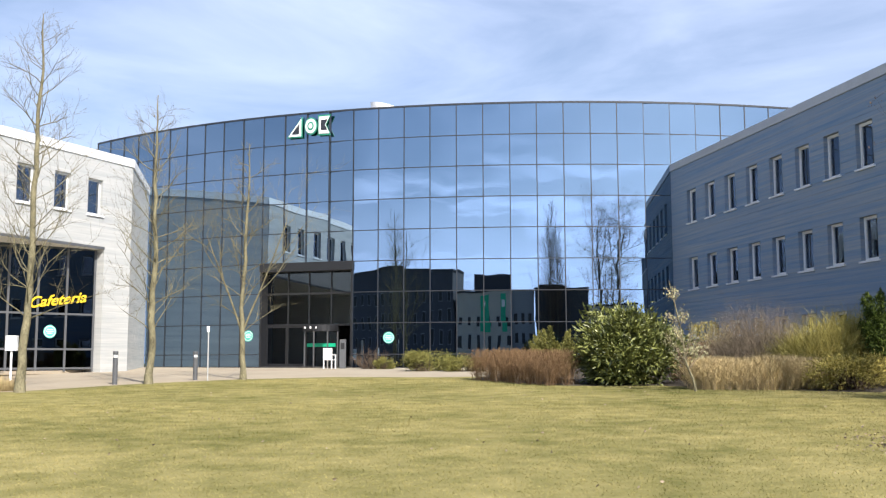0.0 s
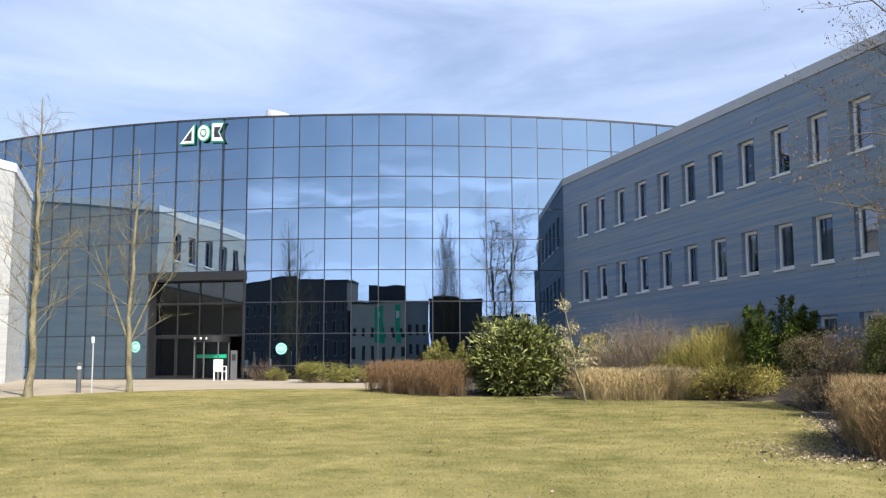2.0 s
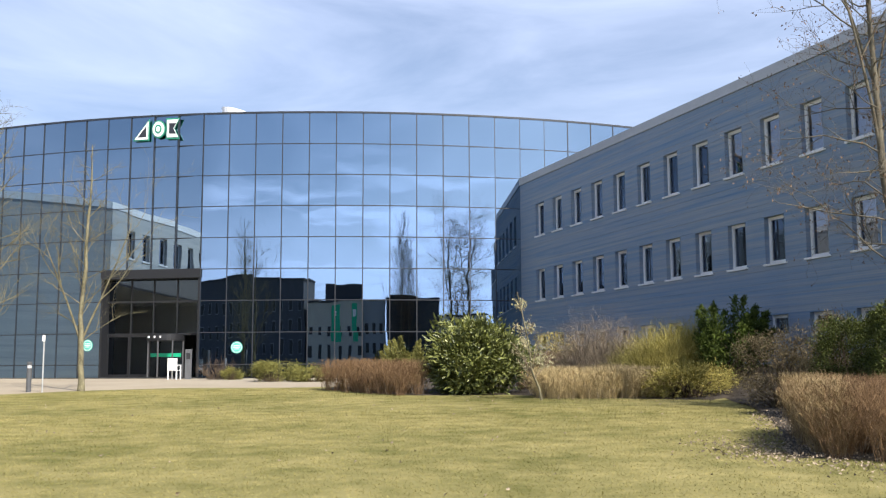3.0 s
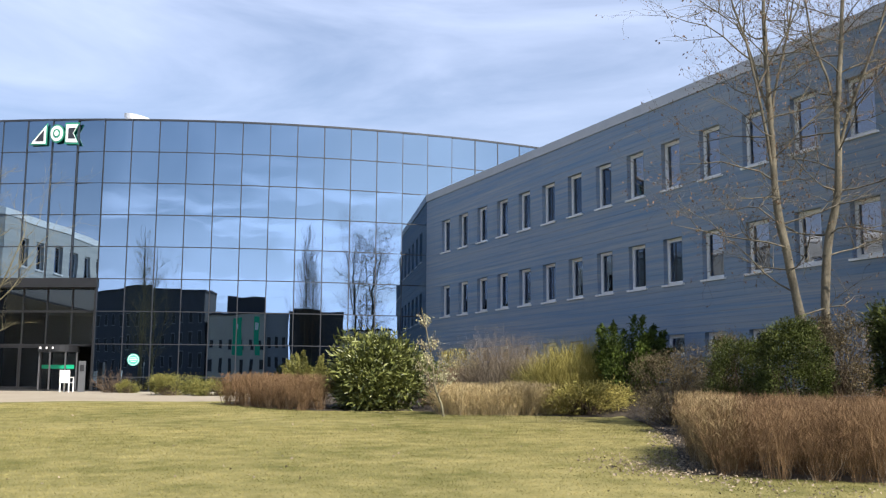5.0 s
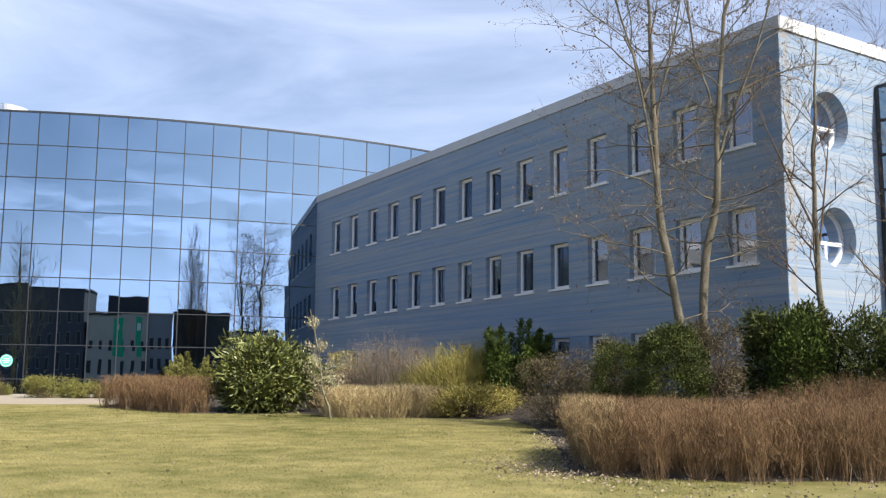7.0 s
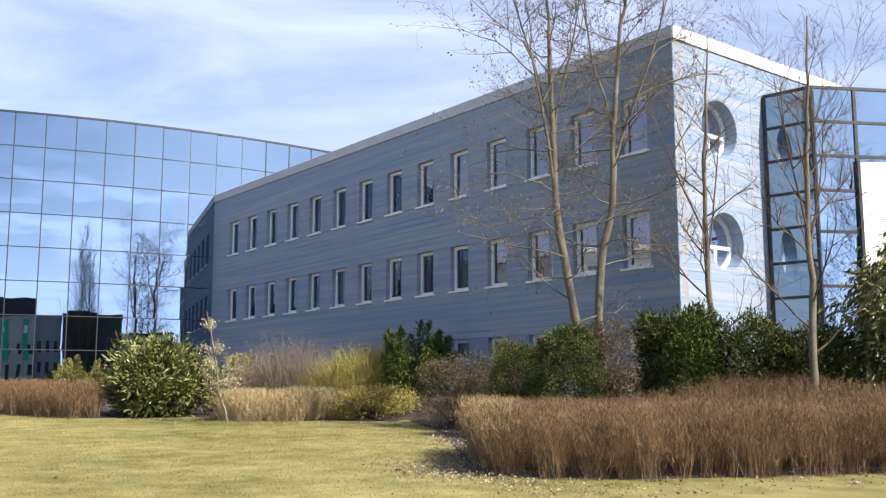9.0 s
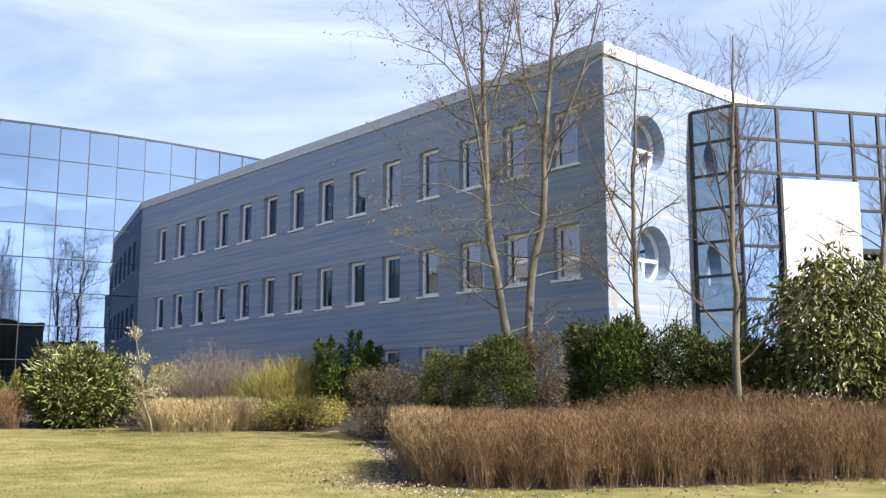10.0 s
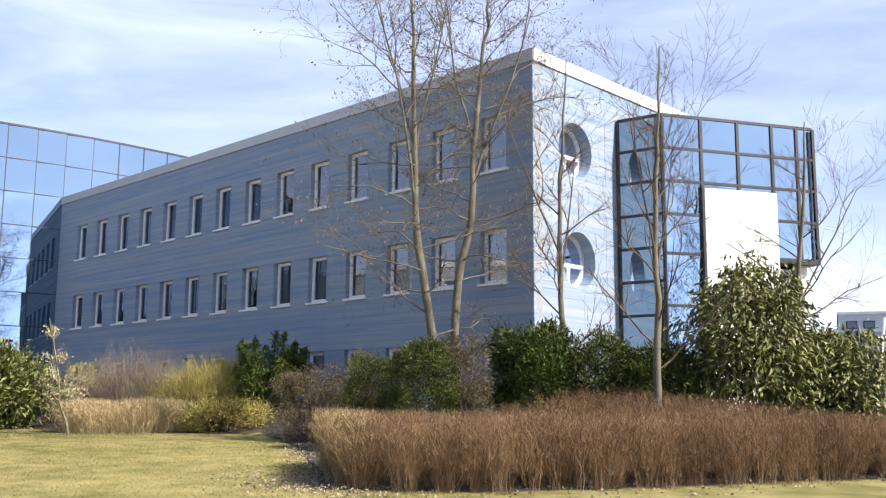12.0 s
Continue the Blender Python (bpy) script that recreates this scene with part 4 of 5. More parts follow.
def tubes(a, b, ra, rb, sides=5):
    """Tapered tubes from points a to b: vertices and quads."""
    a, b = np.asarray(a, float), np.asarray(b, float)
    d = unit(b - a)
    h = np.where(np.abs(d[:, 2:3]) < 0.9, [[0, 0, 1.0]], [[1.0, 0, 0]])
    p = unit(np.cross(d, h))
    q = np.cross(d, p)
    ang = np.arange(sides) * 2 * np.pi / sides
    ringv = np.cos(ang)[None, :, None] * p[:, None] + np.sin(ang)[None, :, None] * q[:, None]
    v = np.concatenate([a[:, None] + ringv * np.asarray(ra)[:, None, None], b[:, None] + ringv * np.asarray(rb)[:, None, None]], 1)
    i = np.arange(sides)
    f = np.stack([i, (i + 1) % sides, sides + (i + 1) % sides, sides + i], 1)
    f = (np.arange(len(a))[:, None, None] * 2 * sides + f[None]).reshape(-1, 4)
    return v.reshape(-1, 3), f


def blades(base, way, length, width, rng, bend=0.3):
    """Flat tapering blades, two triangles and a tip each, bent a little."""
    side = unit(np.cross(way, rng.normal(size=way.shape)))
    off = rng.normal(size=way.shape) * bend
    mid = base + way * (length * 0.55)[:, None]
    tip = base + unit(way + off * 0.5) * length[:, None]
    w = width[:, None] / 2
    v = np.stack([base - side * w, base + side * w, mid + side * w * 0.8, mid - side * w * 0.8, tip], 1)
    o = np.arange(len(base))[:, None] * 5
    f = np.concatenate([o + [[0, 1, 2]], o + [[0, 2, 3]], o + [[3, 2, 4]]], 0)
    return v.reshape(-1, 3), f


def leaves(base, out, length, width, rng):
    """Leaves folded along the midrib."""
    way = unit(out + rng.normal(size=out.shape) * 0.55)
    side = unit(np.cross(way, rng.normal(size=way.shape)))
    up = np.cross(side, way)
    w = width[:, None] / 2
    tip = base + way * length[:, None] - up * (0.15 * length)[:, None]
    mid = base + way * (length * 0.5)[:, None]
    v = np.stack([base, mid + side * w + up * w * 0.5, tip, mid - side * w + up * w * 0.5], 1)
    o = np.arange(len(base))[:, None] * 4
    f = np.concatenate([o + [[0, 1, 2]], o + [[0, 2, 3]]], 0)
    return v.reshape(-1, 3), f


def lobes(rng, n, rx, ry, h, knobs, rough):
    """Points of an uneven crown made of overlapping knobs, with their outward ways. Denser near the outside."""
    cs, rs = [(0, 0, h * 0.5)], [1.0]
    for _ in range(knobs):
        a, z = rng.uniform(0, 2 * np.pi), rng.uniform(0.12, 0.86)
        k = np.sqrt(max(0.05, 1 - (2 * z - 1) ** 2)) * rng.uniform(0.55, 0.8)
        cs.append((rx * k * np.cos(a), ry * k * np.sin(a), h * z))
        rs.append(rng.uniform(0.28, 0.5))
    cs, rs = np.array(cs), np.array(rs)
    pick = rng.choice(len(cs), n, p=np.r_[0.25, np.full(knobs, 0.75 / knobs)] if knobs else None)
    d = unit(rng.normal(size=(n, 3)))
    r = rs[pick] * (0.62 + 0.38 * rng.random(n) ** 0.45)
    scale = np.stack([np.full(n, rx), np.full(n, ry), np.full(n, h * 0.5)], 1)
    p = cs[pick] + d * scale * r[:, None] * (1 + rng.normal(size=n) * rough)[:, None]
    keep = p[:, 2] > 0.04
    return p[keep], unit(d[keep] + [0, 0, 0.6])


def clipped(rng, n, rx, ry, h, rough):
    """Points of a shrub clipped to a smooth rounded block, most of them at its skin."""
    d = unit(rng.normal(size=(n, 3)))
    block_r = (np.abs(d) ** 2.7).sum(1) ** (-1 / 2.7)
    r = block_r * (0.5 + 0.5 * rng.random(n) ** 0.35) * (1 + rng.normal(size=n) * rough)
    p = d * r[:, None] * [[rx, ry, h * 0.5]] + [[0, 0, h * 0.5]]
    keep = p[:, 2] > 0.03
    return p[keep], unit(d[keep] + [0, 0, 0.4])


def plumes(rng, n, rx, ry, h, count):
    """Points along many upright, outward-leaning plumes, as junipers grow."""
    a, r = rng.uniform(0, 2 * np.pi, count), np.sqrt(rng.random(count))
    foot = np.c_[np.cos(a) * r * rx * 0.5, np.sin(a) * r * ry * 0.5, rng.uniform(0.0, 0.3, count) * h]
    tip = np.c_[np.cos(a) * (r * 0.6 + 0.4) * rx, np.sin(a) * (r * 0.6 + 0.4) * ry, h * (1.05 - 0.5 * r ** 2) * rng.uniform(0.8, 1.1, count)]
    k = rng.integers(0, count, n)
    u = rng.random(n) ** 0.8
    p = foot[k] * (1 - u)[:, None] + tip[k] * u[:, None] + rng.normal(size=(n, 3)) * (0.17 * rx * (1.08 - u))[:, None]
    d = unit(unit(tip - foot)[k] + rng.normal(size=(n, 3)) * 0.35)
    keep = p[:, 2] > 0.03
    return p[keep], d[keep]


def shrub(name, x, y, rx, ry, h, mat, label, n=7000, leaf=0.09, wide=0.4, knobs=12, rough=0.05, seed=1, twig_mat=TWIG, dense=1.0, category="shrub", group="", droop=0.0):
    rng = np.random.default_rng(seed)
    z = float(ground_z(x, y))
    t = thing(name, pose(x, y, z), label, category, group)
    p, d = plumes(rng, int(n * 1.7), rx, ry, h, -knobs) if knobs < 0 else lobes(rng, int(n * dense * 1.7), rx, ry, h, knobs, rough) if knobs else clipped(rng, int(n * 1.7), rx, ry, h, rough)
    # leaves gather in tufts, with gaps between them
    c = p[rng.choice(len(p), max(30, len(p) // (26 if knobs else 110)))]
    k = rng.integers(0, len(c), len(p))
    off = rng.normal(size=p.shape)
    size = 0.55 * leaf + (0.035 if knobs else 0.045)
    tufted = rng.random(len(p)) < (0.0 if knobs < 0 else 0.72 if knobs else 0.88)
    p = np.where(tufted[:, None], c[k] + off * size, p)
    d = np.where(tufted[:, None], unit(unit(c[k] - [0, 0, h * 0.45]) * 0.7 + off * 0.4 + [0, 0, 0.25]), d)
    ok = p[:, 2] > 0.03
    p, d = p[ok], d[ok]
    d = unit(d - [0, 0, droop])
    L = leaf * rng.uniform(0.6, 1.3, len(p))
    v, f = leaves(p, d, L, L * wide, rng)
    np_mesh("foliage", v, f, mat, t, kind="stuff")
    m = 70
    tip = p[rng.choice(len(p), m)] * 0.9
    base = np.c_[rng.normal(size=(m, 2)) * [[rx * 0.12, ry * 0.12]], np.full(m, -0.12)]
    midp = base * 0.5 + tip * 0.5 + rng.normal(size=(m, 3)) * 0.05
    v, f = tubes(np.r_[base, midp], np.r_[midp, tip], np.r_[np.full(m, 0.018), np.full(m, 0.011)], np.r_[np.full(m, 0.011), np.full(m, 0.004)], 4)
    np_mesh("branchwork", v, f, twig_mat, t, kind="stuff")
    return t


def inside(px_, py_, poly):
    r = np.zeros(len(px_), bool)
    for (x0, y0), (x1, y1) in zip(poly, poly[1:] + poly[:1]):
        c = ((y0 > py_) != (y1 > py_)) & (px_ < (x1 - x0) * (py_ - y0) / (y1 - y0 + 1e-12) + x0)
        r ^= c
    return r


def twig_hedge(name, poly, h, mat, label, per=260, seed=1, spread=0.16, thick=0.006, category="hedge", top_noise=0.06, fuzz=6, pinch=0.5):
    """A clipped leafless hedge: crowded upright shoots, each with side shoots."""
    rng = np.random.default_rng(seed)
    xs, ys = [a for a, b in poly], [b for a, b in poly]
    area = (max(xs) - min(xs)) * (max(ys) - min(ys))
    n = int(area * per)
    x, y = rng.uniform(min(xs), max(xs), n), rng.uniform(min(ys), max(ys), n)
    k = inside(x, y, poly)
    x, y = x[k], y[k]
    n = len(x)
    cx, cy = sum(xs) / len(xs), sum(ys) / len(ys)
    t = thing(name, pose(cx, cy, float(ground_z(cx, cy))), label, category)
    z = ground_z(x, y) - float(ground_z(cx, cy)) - 0.02
    # shoots rise in clumps that spread apart towards the clipped top
    nc = max(12, int(area * 4.5))
    sx_, sy_ = rng.uniform(min(xs), max(xs), nc), rng.uniform(min(ys), max(ys), nc)
    near = np.array([int(np.argmin((sx_ - a) ** 2 + (sy_ - b) ** 2)) for a, b in zip(x, y)])
    ox, oy = np.clip((x - sx_[near]) * pinch, -0.22, 0.22), np.clip((y - sy_[near]) * pinch, -0.22, 0.22)
    base = np.stack([x - ox - cx, y - oy - cy, z], 1)
    reachh = np.sqrt(1 + (ox ** 2 + oy ** 2) * (1.25 / h) ** 2)
    wave = np.array([noise.noise(Vector((a * 0.9, b * 0.9, seed))) for a, b in zip(x, y)])
    hh = h * (1 + top_noise * wave + rng.normal(size=n) * 0.03) * np.where(rng.random(n) < 0.6, rng.uniform(0.45, 0.95, n), 1) * reachh
    way = unit(np.c_[rng.normal(size=(n, 2)) * spread + np.c_[ox, oy] * 1.25 / h, np.ones(n)])
    v1, f1 = blades(base, way, hh, np.full(n, thick * 1.6), rng, 0.25)
    m = 5
    at = rng.uniform(0.0, 1.0, (n, m)) ** 0.7 * 0.6 + 0.36
    b2 = (base[:, None] + way[:, None] * (hh[:, None] * at)[..., None]).reshape(-1, 3)
    w2 = unit(np.repeat(way, m, 0) + rng.normal(size=(n * m, 3)) * [0.62, 0.62, 0.25])
    l2 = np.minimum(np.repeat(hh, m) * (1.02 - at.ravel()), 0.42) * rng.uniform(0.6, 1.1, n * m)
    v2, f2 = blades(b2, w2, l2, np.full(n * m, thick * 1.7), rng, 0.25)
    k = int(n * fuzz)
    at3 = rng.choice(n, k)
    b3 = base[at3] + way[at3] * (hh[at3] * (1 - 0.6 * rng.random(k) ** 1.4) - 0.08)[:, None] + np.c_[rng.normal(size=(k, 2)) * 0.06, np.zeros(k)]
    w3 = unit(np.c_[rng.normal(size=(k, 2)) * 0.8, np.abs(rng.normal(size=k)) + 0.55])
    v3, f3 = blades(b3, w3, rng.uniform(0.05, 0.15, k), np.full(k, thick * 1.6), rng, 0.3)
    v2, f2 = np.r_[v2, v3], np.r_[f2, f3 + len(v2)]
    np_mesh("foliage", np.r_[v1, v2], np.r_[f1, f2 + len(v1)], mat, t, kind="stuff")
    s = max(8, n // 20)
    idx = rng.choice(n, s)
    foot = base[idx] + np.c_[rng.normal(size=(s, 2)) * 0.03, np.full(s, -0.05)]
    bow = foot + way[idx] * (hh[idx] * 0.3)[:, None] + np.c_[rng.normal(size=(s, 2)) * 0.05, np.zeros(s)]
    top = base[idx] + way[idx] * (hh[idx] * 0.62)[:, None] + np.c_[rng.normal(size=(s, 2)) * 0.06, np.zeros(s)]
    thin = thick / 0.0045 * 0.75
    v, f = tubes(np.r_[foot, bow], np.r_[bow, top], np.r_[np.full(s, 0.009 * thin), np.full(s, 0.006 * thin)], np.r_[np.full(s, 0.006 * thin), np.full(s, 0.003 * thin)], 4)
    np_mesh("branchwork", v, f, TWIGPALE, t, "pale bare stems", kind="stuff")
    return t


def tuft(name, x, y, rx, ry, h, mat, label, n=5000, seed=1, lean=0.5, width=0.01, category="grass"):
    """A bush of fine stems that fan out from a wide base."""
    rng = np.random.default_rng(seed)
    t = thing(name, pose(x, y, float(ground_z(x, y))), label, category)
    r, a = np.sqrt(rng.random(n)), rng.uniform(0, 2 * np.pi, n)
    bx, by = rx * 0.85 * r * np.cos(a), ry * 0.85 * r * np.sin(a)
    base = np.c_[bx, by, ground_z(x + bx, y + by) - float(ground_z(x, y)) - 0.03]
    way = unit(np.c_[np.cos(a) * r * lean + rng.normal(size=n) * 0.25, np.sin(a) * r * lean + rng.normal(size=n) * 0.25, np.ones(n)])
    L = h * (1.0 - 0.35 * r ** 2) * rng.uniform(0.55, 1.08, n)
    v1, f1 = blades(base, way, L, np.full(n, width), rng, 0.5)
    b2 = base + way * (L * rng.uniform(0.35, 0.8, n))[:, None]
    v2, f2 = blades(b2, unit(way + rng.normal(size=(n, 3)) * 0.4), L * rng.uniform(0.2, 0.45, n), np.full(n, width * 0.8), rng, 0.5)
    np_mesh("foliage", np.r_[v1, v2], np.r_[f1, f2 + len(v1)], mat, t, kind="stuff")
    return t


def tree(name, base, top, r0, label, seed=1, first=0.25, limbs=16, reach=2.6, rise=0.75, fork=(), mat=BARK, twig_mat=TWIG, depth=3, waypoints=(), leafy=0, leaf_mat=None, group="", fine=1.0, rmin=0.0026, bend=1.0, limb=0.034, stout=0.42):
    """A leafless tree: a tapered, slightly bent trunk, limbs that branch twice or thrice, and fine twigs."""
    rng = np.random.default_rng(seed)
    bx, by = base
    zb = float(ground_z(bx, by))
    t = thing(name, pose(bx, by, zb), label, "tree", group)
    pts = [np.array([0, 0, -0.1])] + [np.array([x - bx, y - by, z - zb]) for x, y, z in waypoints] + [np.array([top[0] - bx, top[1] - by, top[2] - zb])]
    path = []
    for a, b in zip(pts, pts[1:]):
        k = max(2, int(np.linalg.norm(b - a) / 0.45))
        path += [a + (b - a) * i / k for i in range(k)]
    path.append(pts[-1])
    path = np.array(path)
    drift = np.cumsum(rng.normal(size=(len(path) - 3, 2)) * 0.034, 0)
    path[2:-1, :2] += drift - drift[-1] * np.linspace(0, 1, len(drift))[:, None]
    f = np.linspace(0, 1, len(path))
    rad = r0 * (1 - f) ** 0.85 + 0.012
    rad[0] *= 1.35
    rad[2:-1] *= 1 + rng.normal(size=len(rad) - 3) * 0.06
    if len(rad) > 2:
        rad[1] *= 1.08
    v, q = tubes(path[:-1], path[1:], rad[:-1], rad[1:], 10)
    np_mesh("trunk", v, q, mat, t).data.shade_smooth()
    H = np.linalg.norm(path[-1] - path[0])
    A, B, RA, RB = [], [], [], []
    ends = []

    def grow(p, d, length, r, level):
        segs = 5 if level < 2 else 4 if level == 2 else 3
        step = length / segs
        for i in range(segs):
            d = d + rng.normal(size=3) * bend * (0.06 + 0.04 * level if level else 0.035) + np.array([0, 0, 0.06 * rise])
            d = d / np.linalg.norm(d)
            e = p + d * step
            r1 = max(rmin, r * (1 - 0.62 * (i + 1) / segs)) if i < segs - 1 else max(rmin * 0.8, r * 0.25)
            ra = max(rmin, r * (1 - 0.62 * i / segs))
            A.append(p), B.append(e), RA.append(ra), RB.append(r1)
            if level < depth and (i > 0 or level > 1):
                for _ in range(2 if level > 0 and rng.random() < 0.55 * fine else 1):
                    az = rng.uniform(0, 2 * np.pi)
                    sidev = np.array([np.cos(az), np.sin(az), rng.uniform(-0.2, 0.6)])
                    nd = d * 0.75 + sidev * 0.62
                    grow(e, nd / np.linalg.norm(nd), length * rng.uniform(0.4, 0.66), r1 * 0.7, level + 1)
            p = e
        ends.append(p)
    for k in range(limbs):
        h = first + (0.97 - first) * (k + rng.uniform(-0.3, 0.3)) / limbs
        h = min(max(h, 0.05), 0.98)
        i = min(len(path) - 2, int(h * (len(path) - 1)))
        az = k * 2.4 + rng.uniform(-0.5, 0.5)
        up = rise * rng.uniform(0.55, 1.2)
        d = np.array([np.cos(az), np.sin(az), up])
        ln = reach * (1.0 - 0.68 * (h - first) / (1 - first)) * rng.uniform(0.7, 1.1)
        grow(path[i], d / np.linalg.norm(d), ln, min(rad[i] * 0.42, limb), 1)
    for az, h, ln, up in fork:
        i = min(len(path) - 2, int(h * (len(path) - 1)))
        d = np.array([math.cos(az), math.sin(az), up])
        grow(path[i], d / np.linalg.norm(d), ln, rad[i] * stout, 0)
    v, q = tubes(A, B, RA, RB, 4)
    np_mesh("crown", v, q, twig_mat, t, kind="stuff")
    if leafy:
        ends = np.array(ends)
        k = rng.choice(len(ends), leafy)
        p = ends[k] + rng.normal(size=(leafy, 3)) * 0.05
        L = rng.uniform(0.03, 0.085, leafy)
        v, q = leaves(p, np.tile([[0, 0, -1.0]], (leafy, 1)), L, L * 0.5, rng)
        np_mesh("dry_foliage", v, q, leaf_mat or LITTER, t, "withered brown leaves and seed pods", "stuff")
    return t


# ---- planting, from the plaza round to the tower ----
twig_hedge("clipped_hedge", [(0.9, 35.4), (2.2, 32.4), (3.45, 30.3), (4.4, 31.2), (3.7, 33.4), (2.5, 36.4)], 1.12, HEDGE, "clipped leafless red-brown hedge beside a laurel", 200, 21, thick=0.0045, fuzz=10)
shrub("laurel_bush", 5.95, 31.3, 1.42, 1.5, 2.1, LAUREL, "broad glossy green laurel bush", 8500, 0.21, 0.32, 18, 0.06, 22)
shrub("golden_shrub", 4.3, 37.2, 0.95, 0.9, 1.85, OLIVE, "golden-green conifer shrub behind the hedge", 6000, 0.1, 0.3, -24, 0.06, 23)
shrub("low_shrub", -2.6, 46.9, 0.5, 0.4, 0.55, OLIVE, "small round green shrub at the glass wall", 1800, 0.06, 0.4, 5, 0.05, 24)
shrub("low_shrub", -0.6, 43.6, 1.05, 0.8, 0.9, OLIVE, "low spreading green shrub near the glass wall", 4200, 0.08, 0.35, 10, 0.08, 25)
shrub("low_shrub", 1.0, 43.0, 0.9, 0.7, 0.6, OLIVE, "low spreading green shrub near the glass wall", 2600, 0.08, 0.35, 8, 0.08, 26)
tuft("bare_shrub", -3.3, 47.6, 0.5, 0.4, 1.4, TWIG, "small bare twiggy shrub at the entrance", 160, 27, 0.9, 0.016, "shrub")
twig_hedge("ornamental_grass", [(6.9, 28.2), (7.4, 27.5), (8.8, 27.2), (10.2, 27.1), (10.9, 27.6), (10.6, 28.6), (9.0, 29.0), (7.4, 29.0)], 0.95, STRAW, "broad clipped clump of pale straw-coloured ornamental grass", 560, 31, 0.24, 0.004, "grass", 0.2, 14, 0.15)
shrub("olive_shrub", 11.2, 27.0, 1.45, 0.9, 0.85, YELLOWG, "low yellow-green spreading shrub", 5200, 0.09, 0.25, 10, 0.1, 32, dense=1.0)
tuft("grey_twig_shrub", 10.0, 31.5, 1.15, 1.0, 2.95, TWIGPALE, "tall airy grey shrub of bare fine twigs", 4200, 33, 0.42, 0.0045, "shrub")
tuft("broom_shrub", 11.75, 29.8, 1.7, 1.2, 2.1, YELLOWG, "yellow-green broom shrub with upright stems", 8000, 34, 0.4, 0.011, "shrub")
twig_hedge("low_brown_hedge", [(7.3, 33.4), (8.4, 32.3), (10.4, 33.8), (9.6, 35.2)], 1.35, HEDGE, "low red-brown hedge behind the grass tuft", 160, 35)
shrub("bright_shrub", 9.6, 35.5, 0.95, 0.8, 1.95, YELLOWG, "small bright green shrub by the stone wall", 2600, 0.08, 0.4, 8, 0.06, 36)
shrub("juniper", 12.95, 28.0, 1.4, 1.1, 2.1, JUNIPER, "dark green upright juniper shrub", 10000, 0.12, 0.28, -34, 0.10, 41)
shrub("grey_shrub", 11.7, 22.6, 1.1, 0.9, 1.85, GREYLEAF, "grey-brown twiggy shrub on the bank", 6500, 0.08, 0.2, 12, 0.08, 42)
shrub("grey_shrub", 12.5, 20.6, 0.95, 0.8, 1.75, GREYLEAF, "grey-brown twiggy shrub on the bank", 6500, 0.08, 0.2, 12, 0.08, 43)
shrub("dark_yew", 11.4, 19.1, 0.62, 0.6, 1.95, YEW, "dark green clipped yew shrub", 13000, 0.052, 0.4, 0, 0.05, 44)
shrub("ball_yew", 11.55, 17.4, 0.63, 0.63, 2.3, YEW, "dark green yew clipped into a rounded block", 17000, 0.052, 0.45, 0, 0.03, 45)
shrub("grey_shrub", 13.9, 19.2, 1.0, 0.9, 1.7, GREYLEAF, "grey-brown twiggy shrub on the bank", 6500, 0.08, 0.2, 12, 0.08, 46)
shrub("dark_conifer", 13.85, 16.6, 0.85, 0.8, 1.95, YEW, "dark green conifer by the gable", 10000, 0.11, 0.28, 14, 0.08, 47)
shrub("columnar_yew", 13.25, 15.65, 0.4, 0.4, 2.0, JUNIPER, "mid-green narrow columnar yew", 8000, 0.07, 0.4, 0, 0.05, 48)
shrub("dark_evergreen", 14.5, 15.4, 1.0, 0.9, 1.8, YEW, "dark evergreen shrub by the gable", 11000, 0.095, 0.3, 16, 0.08, 49)
shrub("dark_evergreen", 15.4, 14.6, 0.9, 0.9, 1.65, YEW, "dark evergreen shrub by the gable", 10000, 0.095, 0.3, 16, 0.08, 50)
shrub("rhododendron", 17.15, 13.45, 1.42, 1.3, 3.65, RHODO, "tall loose rhododendron with drooping leaves", 9500, 0.18, 0.32, 22, 0.12, 51, dense=0.7, droop=1.5)
shrub("rhododendron", 19.1, 12.5, 1.1, 1.05, 2.7, RHODO, "rounded rhododendron with drooping leaves", 5200, 0.16, 0.32, 16, 0.08, 52, droop=1.5)
twig_hedge("front_hedge", [(7.05, 12.75), (7.7, 12.0), (9.0, 11.2), (12.5, 10.4), (16.5, 9.8), (21, 9.2), (21.5, 11.8), (17.5, 12.4), (13, 13.4), (10.5, 14.6), (9.3, 16.3), (8.7, 16.5)], 1.08, HEDGE, "long clipped leafless red-brown hedge", 320, 61, 0.17, 0.0025, top_noise=0.04, fuzz=22)
twig_hedge("rear_hedge", [(9.9, 16.4), (12.4, 14.4), (14.9, 13.4), (15.5, 13.9), (14.9, 14.7), (12.2, 16.0), (10.9, 17.2)], 0.95, HEDGE, "clipped leafless red-brown hedge on the bank", 320, 62, 0.17, 0.0025, top_noise=0.04, fuzz=22)

twig_hedge("dry_grass_clump", [(7.05, 12.85), (7.35, 12.6), (8.1, 13.9), (8.65, 15.8), (8.4, 15.9)], 1.13, PALEHEDGE, "pale straw-coloured dry grass at the end of the hedge", 420, 63, 0.17, 0.003, "grass", 0.04, 14, 0.3)

